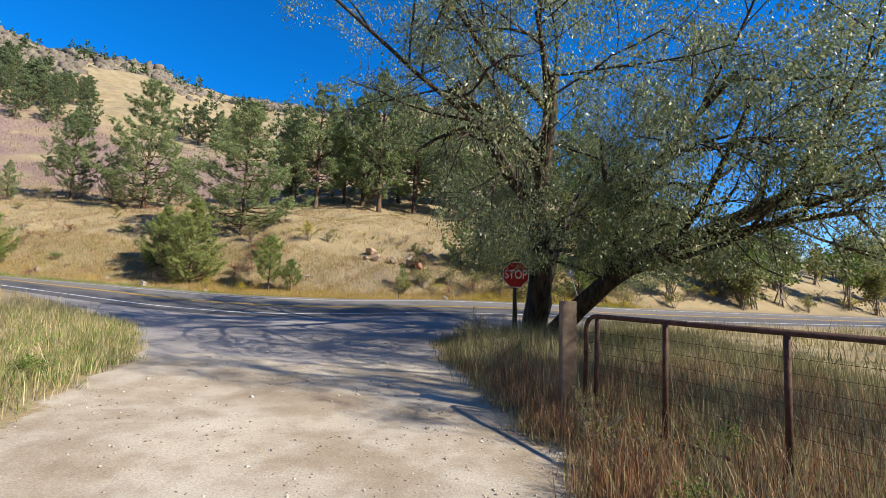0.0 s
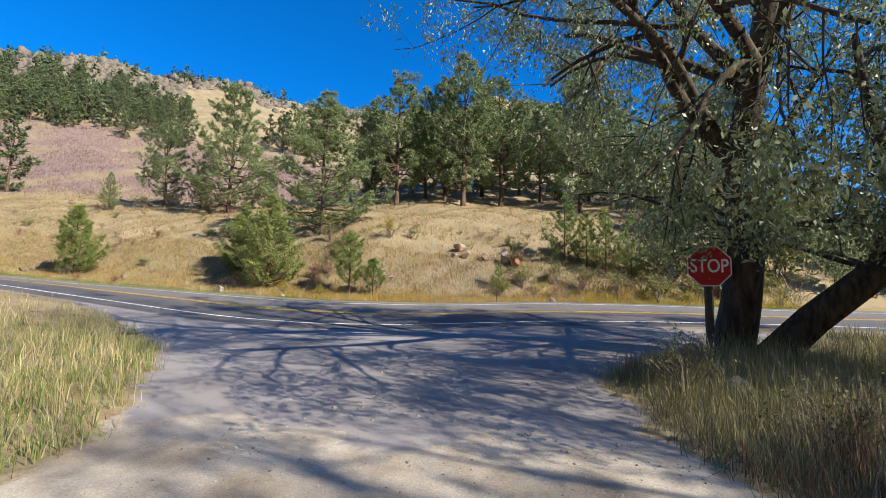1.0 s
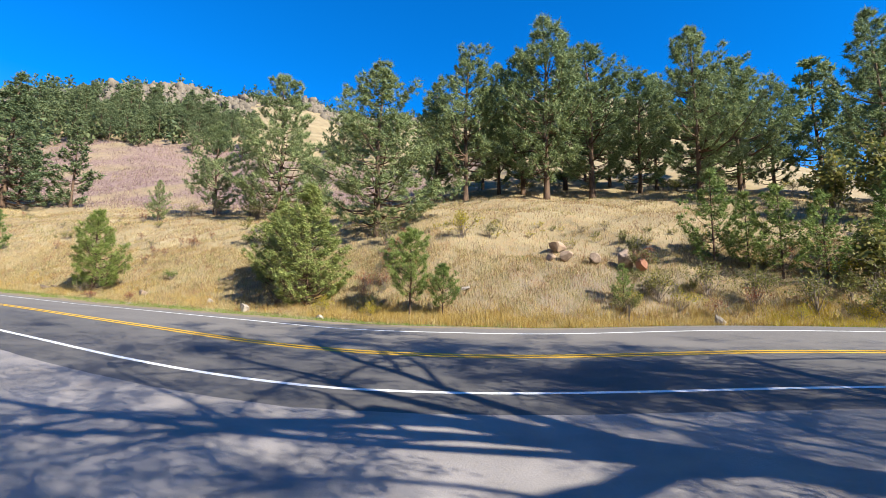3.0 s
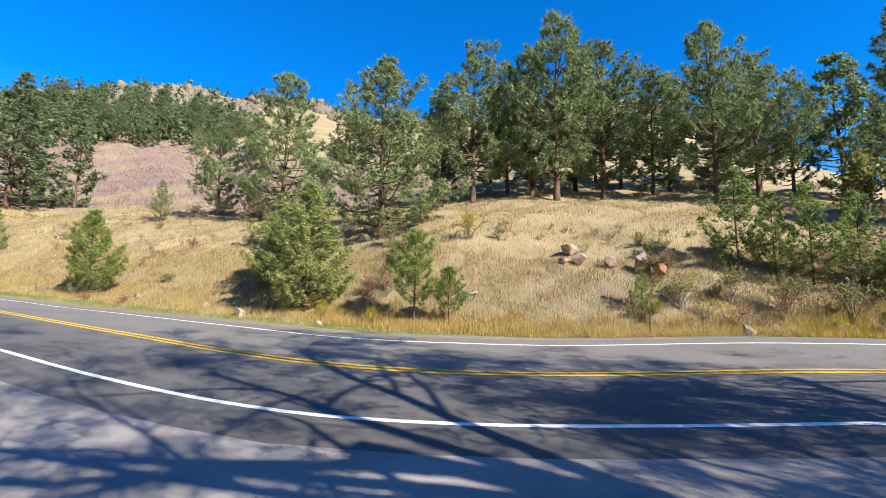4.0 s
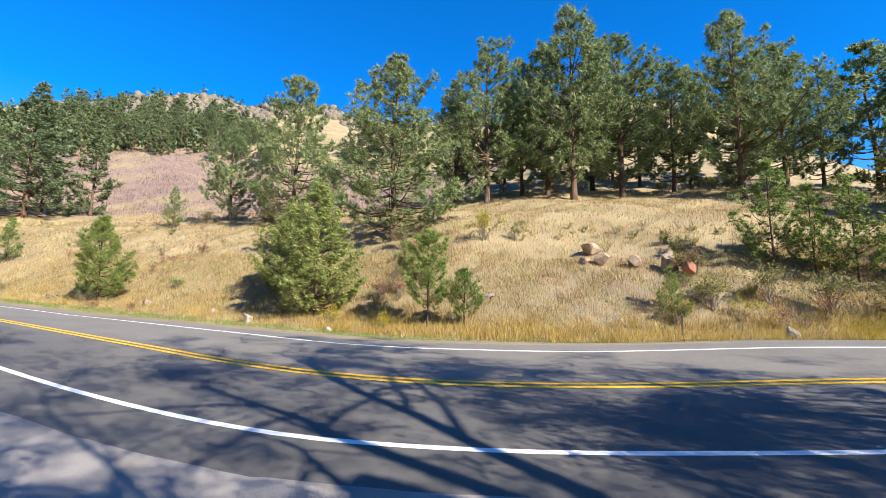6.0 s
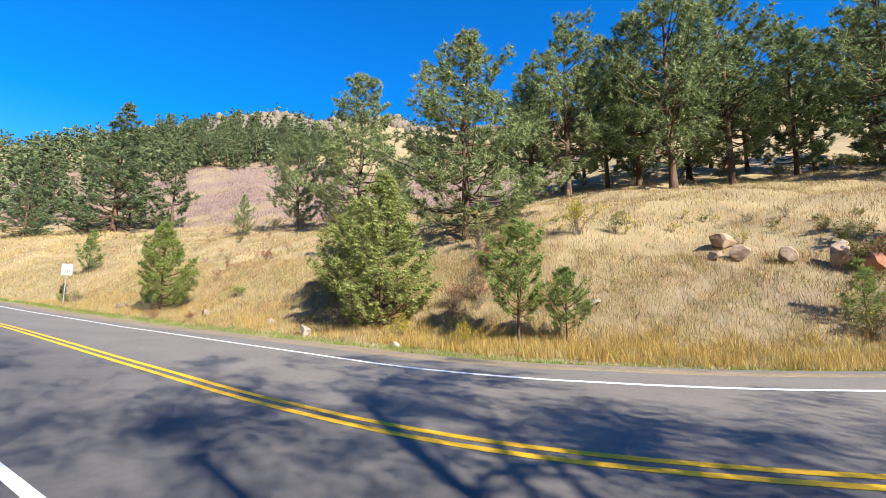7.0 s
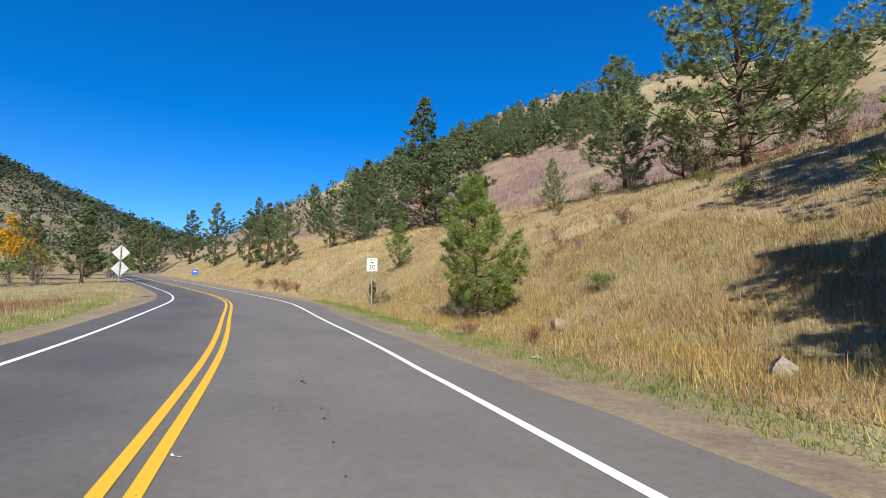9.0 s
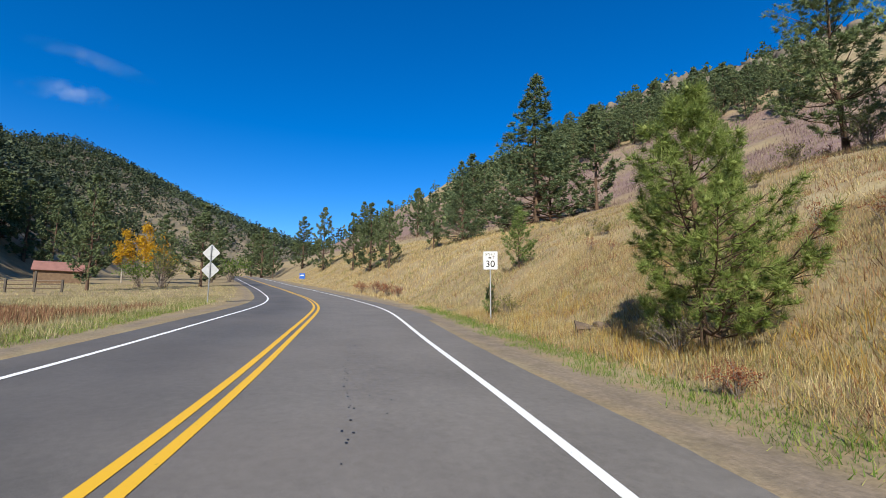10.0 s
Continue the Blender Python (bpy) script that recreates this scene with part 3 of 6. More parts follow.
class Wood:
    """Collects tapered tubes into one mesh."""

    def __init__(self):
        self.v, self.f, self.n = [], [], 0

    def limb(self, pts, radii, sides):
        pts = np.asarray(pts, float)
        radii = np.asarray(radii, float)
        d = unit(np.gradient(pts, axis=0))
        ref = np.where(np.abs(d[:, 2:3]) < 0.9, np.array([[0, 0, 1.0]]), np.array([[1.0, 0, 0]]))
        u = unit(np.cross(d, ref))
        w = np.cross(d, u)
        a = 2 * np.pi * np.arange(sides) / sides
        ring = pts[:, None] + radii[:, None, None] * (np.cos(a)[None, :, None] * u[:, None] + np.sin(a)[None, :, None] * w[:, None])
        n = len(pts)
        ix = self.n + np.arange(n * sides).reshape(n, sides)
        nxt = np.roll(ix, -1, 1)
        self.f.append(np.stack([ix[:-1], nxt[:-1], nxt[1:], ix[1:]], -1).reshape(-1, 4))
        self.v.append(ring.reshape(-1, 3))
        self.n += n * sides

    def mesh(self, name, mat):
        return mesh_of(name, np.concatenate(self.v), np.concatenate(self.f), mat, True)


def pine_meshes(seed, height, bare, radius, limbs, tips=9, size=0.3, blades=16, width=0.08, core=0.62, needles=None, cone=0.75, belly=0.25, lift=0.15, ragged=0.25, inner=0.4, trunk_r=None, tiers=0, leaders=1, bow=0.35, bark=None, twigs=True):
    """Trunk with limbs, and a crown of needle brushes at the shoot tips, standing at the origin."""
    rng = np.random.default_rng(seed)
    wood = Wood()
    tr = trunk_r or 0.0125 * height + 0.02
    zs = np.linspace(0, height * 0.985, 12)
    lean = rng.normal(0, 0.012, 2) * height
    cx = lean[0] * (zs / height) ** 2 + 0.01 * height * np.sin(zs * 0.9 + seed) * (zs / height)
    cy = lean[1] * (zs / height) ** 2 + 0.01 * height * np.cos(zs * 0.7 + seed) * (zs / height)
    rad = tr * (1 - zs / height) ** 0.8 + 0.012
    rad[0] *= 1.35
    wood.limb(np.stack([cx, cy, zs - 0.15 * (zs == 0)], -1), rad, 8)
    P, D = [], []
    z0 = bare * height
    rows = tiers or max(6, limbs // 4)
    reach = rng.uniform(0.72, 1.14, rows + 1)
    quarter = rng.uniform(0.75, 1.15, (4, 3))
    for i in range(limbs):
        row = i * rows // limbs
        q = min(max((row + 0.5 + rng.normal(0, 0.22 if tiers else 0.5)) / rows, 0), 0.97)
        z = z0 + (height - z0) * q
        a = i * 2.4 + rng.normal(0, 0.4)
        env = radius * (min(1.0, (q + 0.10) / belly) ** 0.6 if q < belly else ((1 - q) / (1 - belly)) ** cone) + 0.04 * radius
        ln = env * reach[row] * rng.uniform(1 - 2 * ragged, 1.08) * quarter[int(a / 1.571) % 4, min(2, int(q * 3))]
        out = np.array([math.cos(a), math.sin(a), 0])
        s = np.linspace(0, 1, 5)
        rise = (lift + 0.25 * q) * s + bow * s**2 - 0.12 * (1 - q) * np.sin(s * 3.14)
        side = np.array([-out[1], out[0], 0]) * rng.normal(0, 0.15)
        start = np.array([np.interp(z, zs, cx), np.interp(z, zs, cy), z])
        pts = start + ln * (s[:, None] * out + (s**2)[:, None] * side) + np.array([0, 0, 1.0]) * (ln * rise)[:, None]
        r0 = max(0.010, 0.22 * np.interp(z, zs, rad) + 0.010 * ln)
        wood.limb(pts, r0 * (1 - 0.85 * s), 4 if twigs else 3)
        n = max(2, int(round(tips * (ln / radius) ** 0.8)))
        for k in range(n):
            f = inner + (1 - inner) * ((k + rng.uniform(0, 1)) / n) ** 0.75
            p = np.array([np.interp(f, s, pts[:, j]) for j in range(3)])
            sd = 1 if k % 2 else -1
            tl = ln * rng.uniform(0.14, 0.42) * (1.2 - 0.75 * f) + 0.3 * size
            dd = unit(out * rng.uniform(0.4, 1.0) + sd * np.array([-out[1], out[0], 0]) * rng.uniform(0.3, 1.1) + np.array([0, 0, rng.uniform(0.0, 0.55) + 0.5 * lift]))
            tip = p + dd * tl
            if twigs and tl > 1.2 * size:
                wood.limb([p, p + dd * tl * 0.5 + (0, 0, 0.02), tip], [r0 * 0.32, r0 * 0.2, 0.005], 3)
            P.append(tip)
            D.append(unit(dd + np.array([0, 0, 0.45])))
        P.append(pts[-1])
        D.append(unit(out + np.array([0, 0, 0.8])))
    for k in range(leaders):
        off = rng.normal(0, 0.14 * radius, 2) if k else np.zeros(2)
        top = height * (1 - 0.05 * k)
        for g in np.linspace(0.88, 1.0, 5):
            P.append(np.array([cx[-1] + off[0] + rng.normal(0, 0.2 * size), cy[-1] + off[1] + rng.normal(0, 0.2 * size), top * g]))
            D.append(np.array([0, 0, 1.0]))
    v, f = tufts(rng, np.array(P), np.array(D), size, blades, width, core)
    return wood.mesh("trunk", bark or PINE_BARK), mesh_of("crown", v, f, needles or NEEDLES)


def tree(name, trunk, crown, m, label, category="tree", group=""):
    """A thing from a trunk mesh and a crown mesh."""
    ob = new(name)
    ob.matrix_basis = m
    part("trunk", trunk, None, ob)
    part("crown", crown, None, ob)
    return tagged(ob, label, category, group)


def stand(x, y, scale=1.0, turn=0.0, wide=1.0):
    return Matrix.LocRotScale(at_ground(x, y, 0.05), Euler((0, 0, turn)), (scale * wide, scale * wide, scale))


# forms shared by trees of one growth: unit height 10 m
FORMS = {
    "tall": pine_meshes(11, 10, 0.09, 3.2, 104, 24, 0.24, 26, 0.025, 0.38, cone=0.8, belly=0.25, twigs=False),
    "tall2": pine_meshes(12, 10, 0.11, 3.3, 100, 24, 0.24, 26, 0.025, 0.38, cone=0.72, belly=0.28, ragged=0.28, twigs=False),
    "tall3": pine_meshes(13, 10, 0.08, 3.0, 104, 23, 0.24, 26, 0.025, 0.38, cone=0.8, belly=0.25, twigs=False),
    "spire": pine_meshes(14, 10, 0.03, 2.3, 150, 15, 0.20, 20, 0.034, 0.42, cone=1.0, belly=0.08, lift=-0.05, ragged=0.14, bow=0.2, inner=0.25, needles=FIR_NEEDLES, twigs=False),
    "broad": pine_meshes(15, 10, 0.06, 3.3, 100, 24, 0.24, 26, 0.025, 0.38, cone=0.8, belly=0.2, ragged=0.28, twigs=False),
    "back": pine_meshes(18, 10, 0.08, 2.9, 70, 13, 0.32, 10, 0.11, 0.56, cone=0.78, belly=0.22, twigs=False),
    "far": pine_meshes(19, 10, 0.04, 2.6, 66, 12, 0.30, 10, 0.10, 0.55, cone=0.9, belly=0.14, needles=FAR_NEEDLES, twigs=False),
    "far2": pine_meshes(20, 10, 0.08, 3.0, 62, 13, 0.30, 10, 0.10, 0.55, cone=0.75, belly=0.22, ragged=0.3, needles=FAR_NEEDLES, twigs=False),
    "wee": pine_meshes(21, 10, 0.05, 2.7, 44, 8, 0.42, 8, 0.16, 0.6, cone=0.8, belly=0.18, ragged=0.28, needles=HIGH_NEEDLES, twigs=False),
    "wee2": pine_meshes(22, 10, 0.08, 3.0, 40, 8, 0.44, 8, 0.16, 0.6, cone=0.7, belly=0.22, ragged=0.32, needles=HIGH_NEEDLES, twigs=False),
    "cloud": pine_meshes(16, 10, 0.04, 3.7, 116, 34, 0.22, 28, 0.022, 0.38, cone=0.75, belly=0.2, ragged=0.22, tiers=17, lift=0.05, bow=0.25, twigs=False),
}
# the pines that stand singly: x, y, height, form, width, label
PINES = [
    (-14.0, 50.5, 14.6, "tall2", 1.0), (-9.4, 53.5, 14.5, "tall3", 0.95), (-7.1, 51.0, 17.0, "tall", 0.95), (-3.4, 54.5, 15.6, "tall2", 1.15),
    (0.9, 58.0, 12.5, "tall3", 1.0), (-17.6, 53.0, 12.5, "tall3", 0.95), (-11.8, 54.5, 13.6, "tall", 0.8), (4.6, 52.0, 15.6, "tall", 0.9),
    (8.2, 55.0, 13.0, "tall2", 1.05), (11.6, 58.0, 11.0, "tall3", 0.9), (14.5, 48.0, 14.5, "broad", 0.85), (21.0, 52.0, 12.0, "tall2", 1.0),
    (-16.6, 38.4, 12.0, "cloud", 1.1), (-31.5, 48.3, 14.9, "cloud", 0.92), (-41.0, 50.5, 10.8, "tall3", 1.05), (-45.5, 47.8, 4.6, "broad", 0.9),
    (-70.6, 48.4, 18.4, "spire", 1.35), (-76.5, 47.5, 5.0, "spire", 1.0), (-36.5, 50.5, 5.0, "broad", 0.9), (-28.8, 50.5, 5.5, "broad", 0.9),
]
pine_rng = np.random.default_rng(5)
for x, y, h, form, wide in PINES:
    tree("pine_tree", *FORMS[form], stand(x, y, 0.95 * h / 10, pine_rng.uniform(0, 6.28), wide), "tall dark-green ponderosa pine on the dry hillside", group="pines on the hill")

YOUNG = pine_meshes(34, 7.4, 0.0, 2.25, 130, 18, 0.22, 30, 0.02, 0.4, YOUNG_NEEDLES, cone=0.85, belly=0.16, lift=0.18, ragged=0.18, inner=0.3, trunk_r=0.08, leaders=5, bow=0.45)
tree("pine_tree", *YOUNG, stand(-16.7, 31.2, 0.80, 0.4, 1.1), "dense bushy green pine at the foot of the bank")
SAPLING = pine_meshes(32, 4.4, 0.18, 1.25, 60, 13, 0.17, 40, 0.013, 0.34, BRIGHT_NEEDLES, cone=0.7, belly=0.2, lift=0.4, ragged=0.25, inner=0.35, trunk_r=0.035, leaders=3, bow=0.5)
SAPLING_B = pine_meshes(36, 4.4, 0.06, 1.25, 56, 11, 0.17, 18, 0.024, 0.4, BRIGHT_NEEDLES, cone=0.7, belly=0.2, lift=0.35, ragged=0.25, inner=0.3, trunk_r=0.034, leaders=2, twigs=False, bow=0.45)
tree("pine_tree", *SAPLING, stand(-11.0, 30.0, 0.84, 0.0, 1.12), "slender bright-green young pine beside the highway")
tree("pine_tree", *YOUNG, stand(-19.9, 33.3, 0.62, 2.6, 1.15), "smaller bushy green pine beside the dense one on the bank")
tree("pine_tree", *SAPLING, stand(-9.7, 30.4, 0.5, 1.9, 1.3), "small bright-green pine beside the slender one")
OPEN = pine_meshes(33, 4.3, 0.05, 1.75, 84, 17, 0.17, 56, 0.0095, 0.32, OPEN_NEEDLES, cone=0.55, belly=0.2, lift=0.05, ragged=0.2, inner=0.3, trunk_r=0.06, tiers=12, leaders=5, bow=0.35)
tree("pine_tree", *OPEN, stand(-31.7, 32.0, 1.12, 1.0, 0.82), "open layered green young pine with dead lower twigs")
for x, y, h, turn in ((1.6, 36.0, 5.2, 1), (3.0, 36.2, 4.0, 2), (4.1, 35.6, 4.6, 3), (5.6, 35.4, 4.4, 4), (8.6, 36.5, 5.4, 5), (10.5, 35.0, 4.0, 0.5), (-2.6, 32.6, 1.9, 2.2), (-48.6, 36.2, 3.9, 1.2), (-43.0, 32.3, 1.5, 0.3)):
    tree("pine_tree", *SAPLING_B, stand(x, y, 0.9 * h / 4.4, turn, 1.0), "young green pine on the bank above the highway", group="young pines on the bank")

# a second row behind the hill group
for x, y, h in ((-19.5, 60, 11), (-15.0, 62, 12), (-10.5, 63, 12), (-6.0, 61, 13), (-1.5, 64, 12), (3.0, 63, 12.5), (6.8, 62, 12), (11.0, 64, 11), (15.5, 59, 12.5), (18.0, 55, 12), (24.0, 58, 12), (-4.0, 68, 11), (8.5, 69, 11)):
    tree("pine_tree", *FORMS["back"], stand(x, y, h / 10, pine_rng.uniform(0, 6.28), pine_rng.uniform(0.9, 1.15)), "dark-green pine among the hill group", group="pines on the hill")

# a stand above the purple slope
for x, y, h in ((-52, 104, 9), (-55, 108, 8), (-58, 106, 9.5), (-49, 110, 8.5), (-61, 113, 9), (-54, 115, 8), (-47, 103, 7), (-64, 110, 8.5), (-57, 120, 9), (-50, 118, 8)):
    tree("pine_tree", *FORMS["far2"], stand(x, y, h / 10, pine_rng.uniform(0, 6.28), pine_rng.uniform(0.9, 1.15)), "dark-green pine above the purple slope", group="pines on the hill")

# valley-side pines, by the meadow
for x, y, h, form, wide in ((-79.0, 3.4, 11.8, "far2", 0.78), (-94.0, 10.4, 11.5, "far2", 1.05), (-118.0, -36.0, 16.0, "far", 1.1), (-126.0, -34.0, 17.0, "far2", 1.2), (-100.0, -44.0, 16.0, "far", 1.1), (-134.0, -30.0, 16.0, "far", 1.1), (-111.0, -40.0, 15.0, "far2", 1.1), (-140.0, -20.0, 15.0, "far2", 1.1), (-94.0, -36.0, 14.0, "far", 1.1), (-127.0, -22.0, 15.0, "far2", 0.8), (-118, -14, 13, "far", 1.1), (-104.0, 3.0, 9.0, "far2", 0.8), (-128, -4, 13, "far", 1.1), (-136, 4, 12, "far", 1.1)):
    tree("pine_tree", *FORMS[form], stand(x, y, h / 10, pine_rng.uniform(0, 6.28), wide), "dark-green pine at the edge of the valley meadow", group="pines by the meadow")
for i in range(16):
    x, y = -96 - 3.2 * i + pine_rng.normal(0, 2), -46 + 0.6 * i + pine_rng.normal(0, 6)
    tree("pine_tree", *FORMS["far" if i % 2 else "far2"], stand(x, y, pine_rng.uniform(1.2, 1.7), pine_rng.uniform(0, 6.28), 1.15), "tall dark-green pine in the wood behind the meadow", group="pines behind the meadow")
# pines on the spur that comes down to the highway
for x, y, h, form, wide in ((-95.2, 30.6, 7.0, "far2", 0.9), (-86.5, 32.2, 7.2, "far", 1.1), (-80.5, 33.8, 6.6, "far2", 0.8), (-119, 26.6, 10.0, "far", 0.9), (-78.6, 38.8, 5.0, "far2", 0.8), (-77.0, 42.0, 8.0, "spire", 1.1), (-89.0, 47.6, 9.5, "far", 1.1),
                            (-148, 22.0, 10.5, "far", 1.1), (-160, 14.0, 11.0, "far2", 0.8), (-170, 10.0, 12.0, "far", 1.2), (-182, 9.0, 12.0, "far", 1.2), (-196, 4.0, 12.0, "far", 1.2), (-102, 52.0, 9.0, "far", 1.0), (-112, 58.0, 9.0, "far2", 1.0), (-134, 36.0, 9.0, "far", 1.0), (-126, 47, 9, "far", 1.0), (-74, 52.0, 8.0, "far2", 1.0), (-66, 53.0, 9.0, "far", 1.0)):
    tree("pine_tree", *FORMS[form], stand(x, y, 1.25 * h / 10, pine_rng.uniform(0, 6.28), wide), "dark-green pine on the grassy spur above the highway", group="pines on the spur")


# far woods, one mesh of many small trees
def far_woods(name, xs, ys, hs, rng, mat, blades=70):
    n = len(xs)
    zs = terrain(xs, ys)
    q = np.sqrt(rng.uniform(0, 1, (n, blades)))           # 0 top, 1 bottom
    a = rng.uniform(0, 2 * np.pi, (n, blades))
    r = (0.20 * hs[:, None] * q * rng.uniform(0.35, 1.0, (n, blades)) + 0.05)
    base = np.stack([xs[:, None] + r * np.cos(a), ys[:, None] + r * np.sin(a), zs[:, None] + hs[:, None] * (1 - 0.88 * q)], -1)
    size = hs[:, None, None] * rng.uniform(0.10, 0.20, (n, blades, 1))
    way = unit(np.stack([np.cos(a), np.sin(a), rng.uniform(-0.3, 0.8, a.shape)], -1) + 0.35 * rng.normal(size=base.shape))
    side = unit(np.cross(way, rng.normal(size=base.shape)))
    v = np.stack([base - side * size * 0.45, base + side * size * 0.45, base + way * size], 2).reshape(-1, 3)
    return mesh_of(name, v, np.arange(len(v)).reshape(-1, 3), mat)


wood_rng = np.random.default_rng(8)


def scatter(n, x0, x1, y0, y1, keep):
    x, y = wood_rng.uniform(x0, x1, n), wood_rng.uniform(y0, y1, n)
    k = keep(x, y)
    return x[k], y[k]


def hill_wood(x, y):
    e = lateral(x, y) - 4.9
    bend = (x < -125) & (e > 8) & (e < 120)
    az = np.degrees(np.arctan2(-(x + 5), y - 12))
    band = ((e > 62) & (e < 100) & (az > 42) & (az < 72)) | ((e > 78) & (e < 190) & (az > 37) & (az <= 42)) | ((e > 135) & (e < 190) & (az > 18) & (az <= 37) & (lumps(x, y, 26, 18) > -0.1))
    crest = (e > 170) & (e < 225)
    left = ((az >= 72) & (e > 34) & (e < 200)) | bend
    near = (az < 47) & (e < 150)
    dens = np.where(band & ~near, 0.9, 0) + np.where(crest, 0.11, 0) + np.where((e > 100) & (e < 150) & (az > 42) & (az < 72), 0.22, 0) + np.where(left, 0.33, 0) + np.where((e > 60) & (az < 30), 0.10, 0) + np.where((e > 30) & (e < 62) & (az > 56) & (az < 72), 0.22, 0)
    return wood_rng.uniform(0, 1, x.shape) < dens * np.clip(0.8 + 0.8 * lumps(x, y, 30, 12), 0, 1)


hx, hy = scatter(10500, -420, 120, 40, 330, hill_wood)
tagged(new("far_woods", far_woods("far_woods", hx, hy, wood_rng.uniform(4, 8, len(hx)) * np.where(lateral(hx, hy) > 165, 0.6, 1.0), wood_rng, FAR_NEEDLES, 38)), "dark pine woods on the high hillside", "trees", kind="stuff")


# the nearer trees of that wood, each a tree of its own
for i in range(400):
    a, d = radians(wood_rng.uniform(33, 62)), wood_rng.uniform(88, 180)
    x, y = -5 - d * math.sin(a), 12 + d * math.cos(a)
    e = float(foot(x, y)) - 4.9
    if e < 64 or e > 100 or (math.degrees(a) < 40 and e < 118):
        continue
    tree("pine_tree", *FORMS["wee" if i % 2 else "wee2"], stand(x, y, wood_rng.uniform(0.55, 1.0) * (1.0 if e < 115 else 0.62), wood_rng.uniform(0, 6.28), wood_rng.uniform(0.9, 1.2)), "dark-green pine high on the hillside", group="pines high on the hill")


def valley_wood(x, y):
    g = -lateral(x, y) - 60
    dens = np.where((g > -12) & (g < 130), 1.0, 0) + np.where(g >= 130, 0.6, 0)
    return wood_rng.uniform(0, 1, x.shape) < dens * np.clip(0.65 + 0.8 * lumps(x, y, 40, 14), 0, 1)


vx, vy = scatter(15500, -620, -30, -420, 0, valley_wood)
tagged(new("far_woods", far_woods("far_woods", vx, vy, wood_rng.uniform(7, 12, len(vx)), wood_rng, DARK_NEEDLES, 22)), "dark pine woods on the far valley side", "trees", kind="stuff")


ex, ey = scatter(10500, -640, -292, -300, 190, lambda x, y: wood_rng.uniform(0, 1, x.shape) < np.clip(0.75 + 0.7 * lumps(x, y, 50, 16), 0.1, 1))
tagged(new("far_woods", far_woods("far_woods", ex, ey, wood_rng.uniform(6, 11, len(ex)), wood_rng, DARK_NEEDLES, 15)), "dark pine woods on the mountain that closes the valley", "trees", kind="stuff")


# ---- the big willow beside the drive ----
# sight lines from camera places: eye, bearings in degrees, lowest crown slopes
VIEW_CUTS = (
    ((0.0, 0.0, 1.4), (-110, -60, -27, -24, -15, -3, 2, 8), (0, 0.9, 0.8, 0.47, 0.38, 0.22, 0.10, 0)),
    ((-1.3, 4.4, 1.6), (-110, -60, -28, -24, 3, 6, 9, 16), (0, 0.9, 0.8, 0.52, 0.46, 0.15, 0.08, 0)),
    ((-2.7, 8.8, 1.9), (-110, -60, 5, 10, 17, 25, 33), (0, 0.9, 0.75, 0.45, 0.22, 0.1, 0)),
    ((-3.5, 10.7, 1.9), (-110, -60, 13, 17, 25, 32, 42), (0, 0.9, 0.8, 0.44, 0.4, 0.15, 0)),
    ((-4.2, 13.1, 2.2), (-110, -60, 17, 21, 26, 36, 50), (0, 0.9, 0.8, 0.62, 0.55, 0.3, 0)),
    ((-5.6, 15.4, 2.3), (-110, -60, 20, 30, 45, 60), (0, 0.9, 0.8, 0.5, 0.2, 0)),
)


def view_floor(x, y):
    """Lowest crown height, cut to fit the camera's view from places along the drive."""
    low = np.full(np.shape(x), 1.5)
    for (ex, ey, ez), turn, slope in VIEW_CUTS:
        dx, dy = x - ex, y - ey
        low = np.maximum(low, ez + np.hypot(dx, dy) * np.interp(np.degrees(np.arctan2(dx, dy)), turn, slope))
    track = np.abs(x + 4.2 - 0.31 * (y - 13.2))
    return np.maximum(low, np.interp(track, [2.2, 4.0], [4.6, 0]))


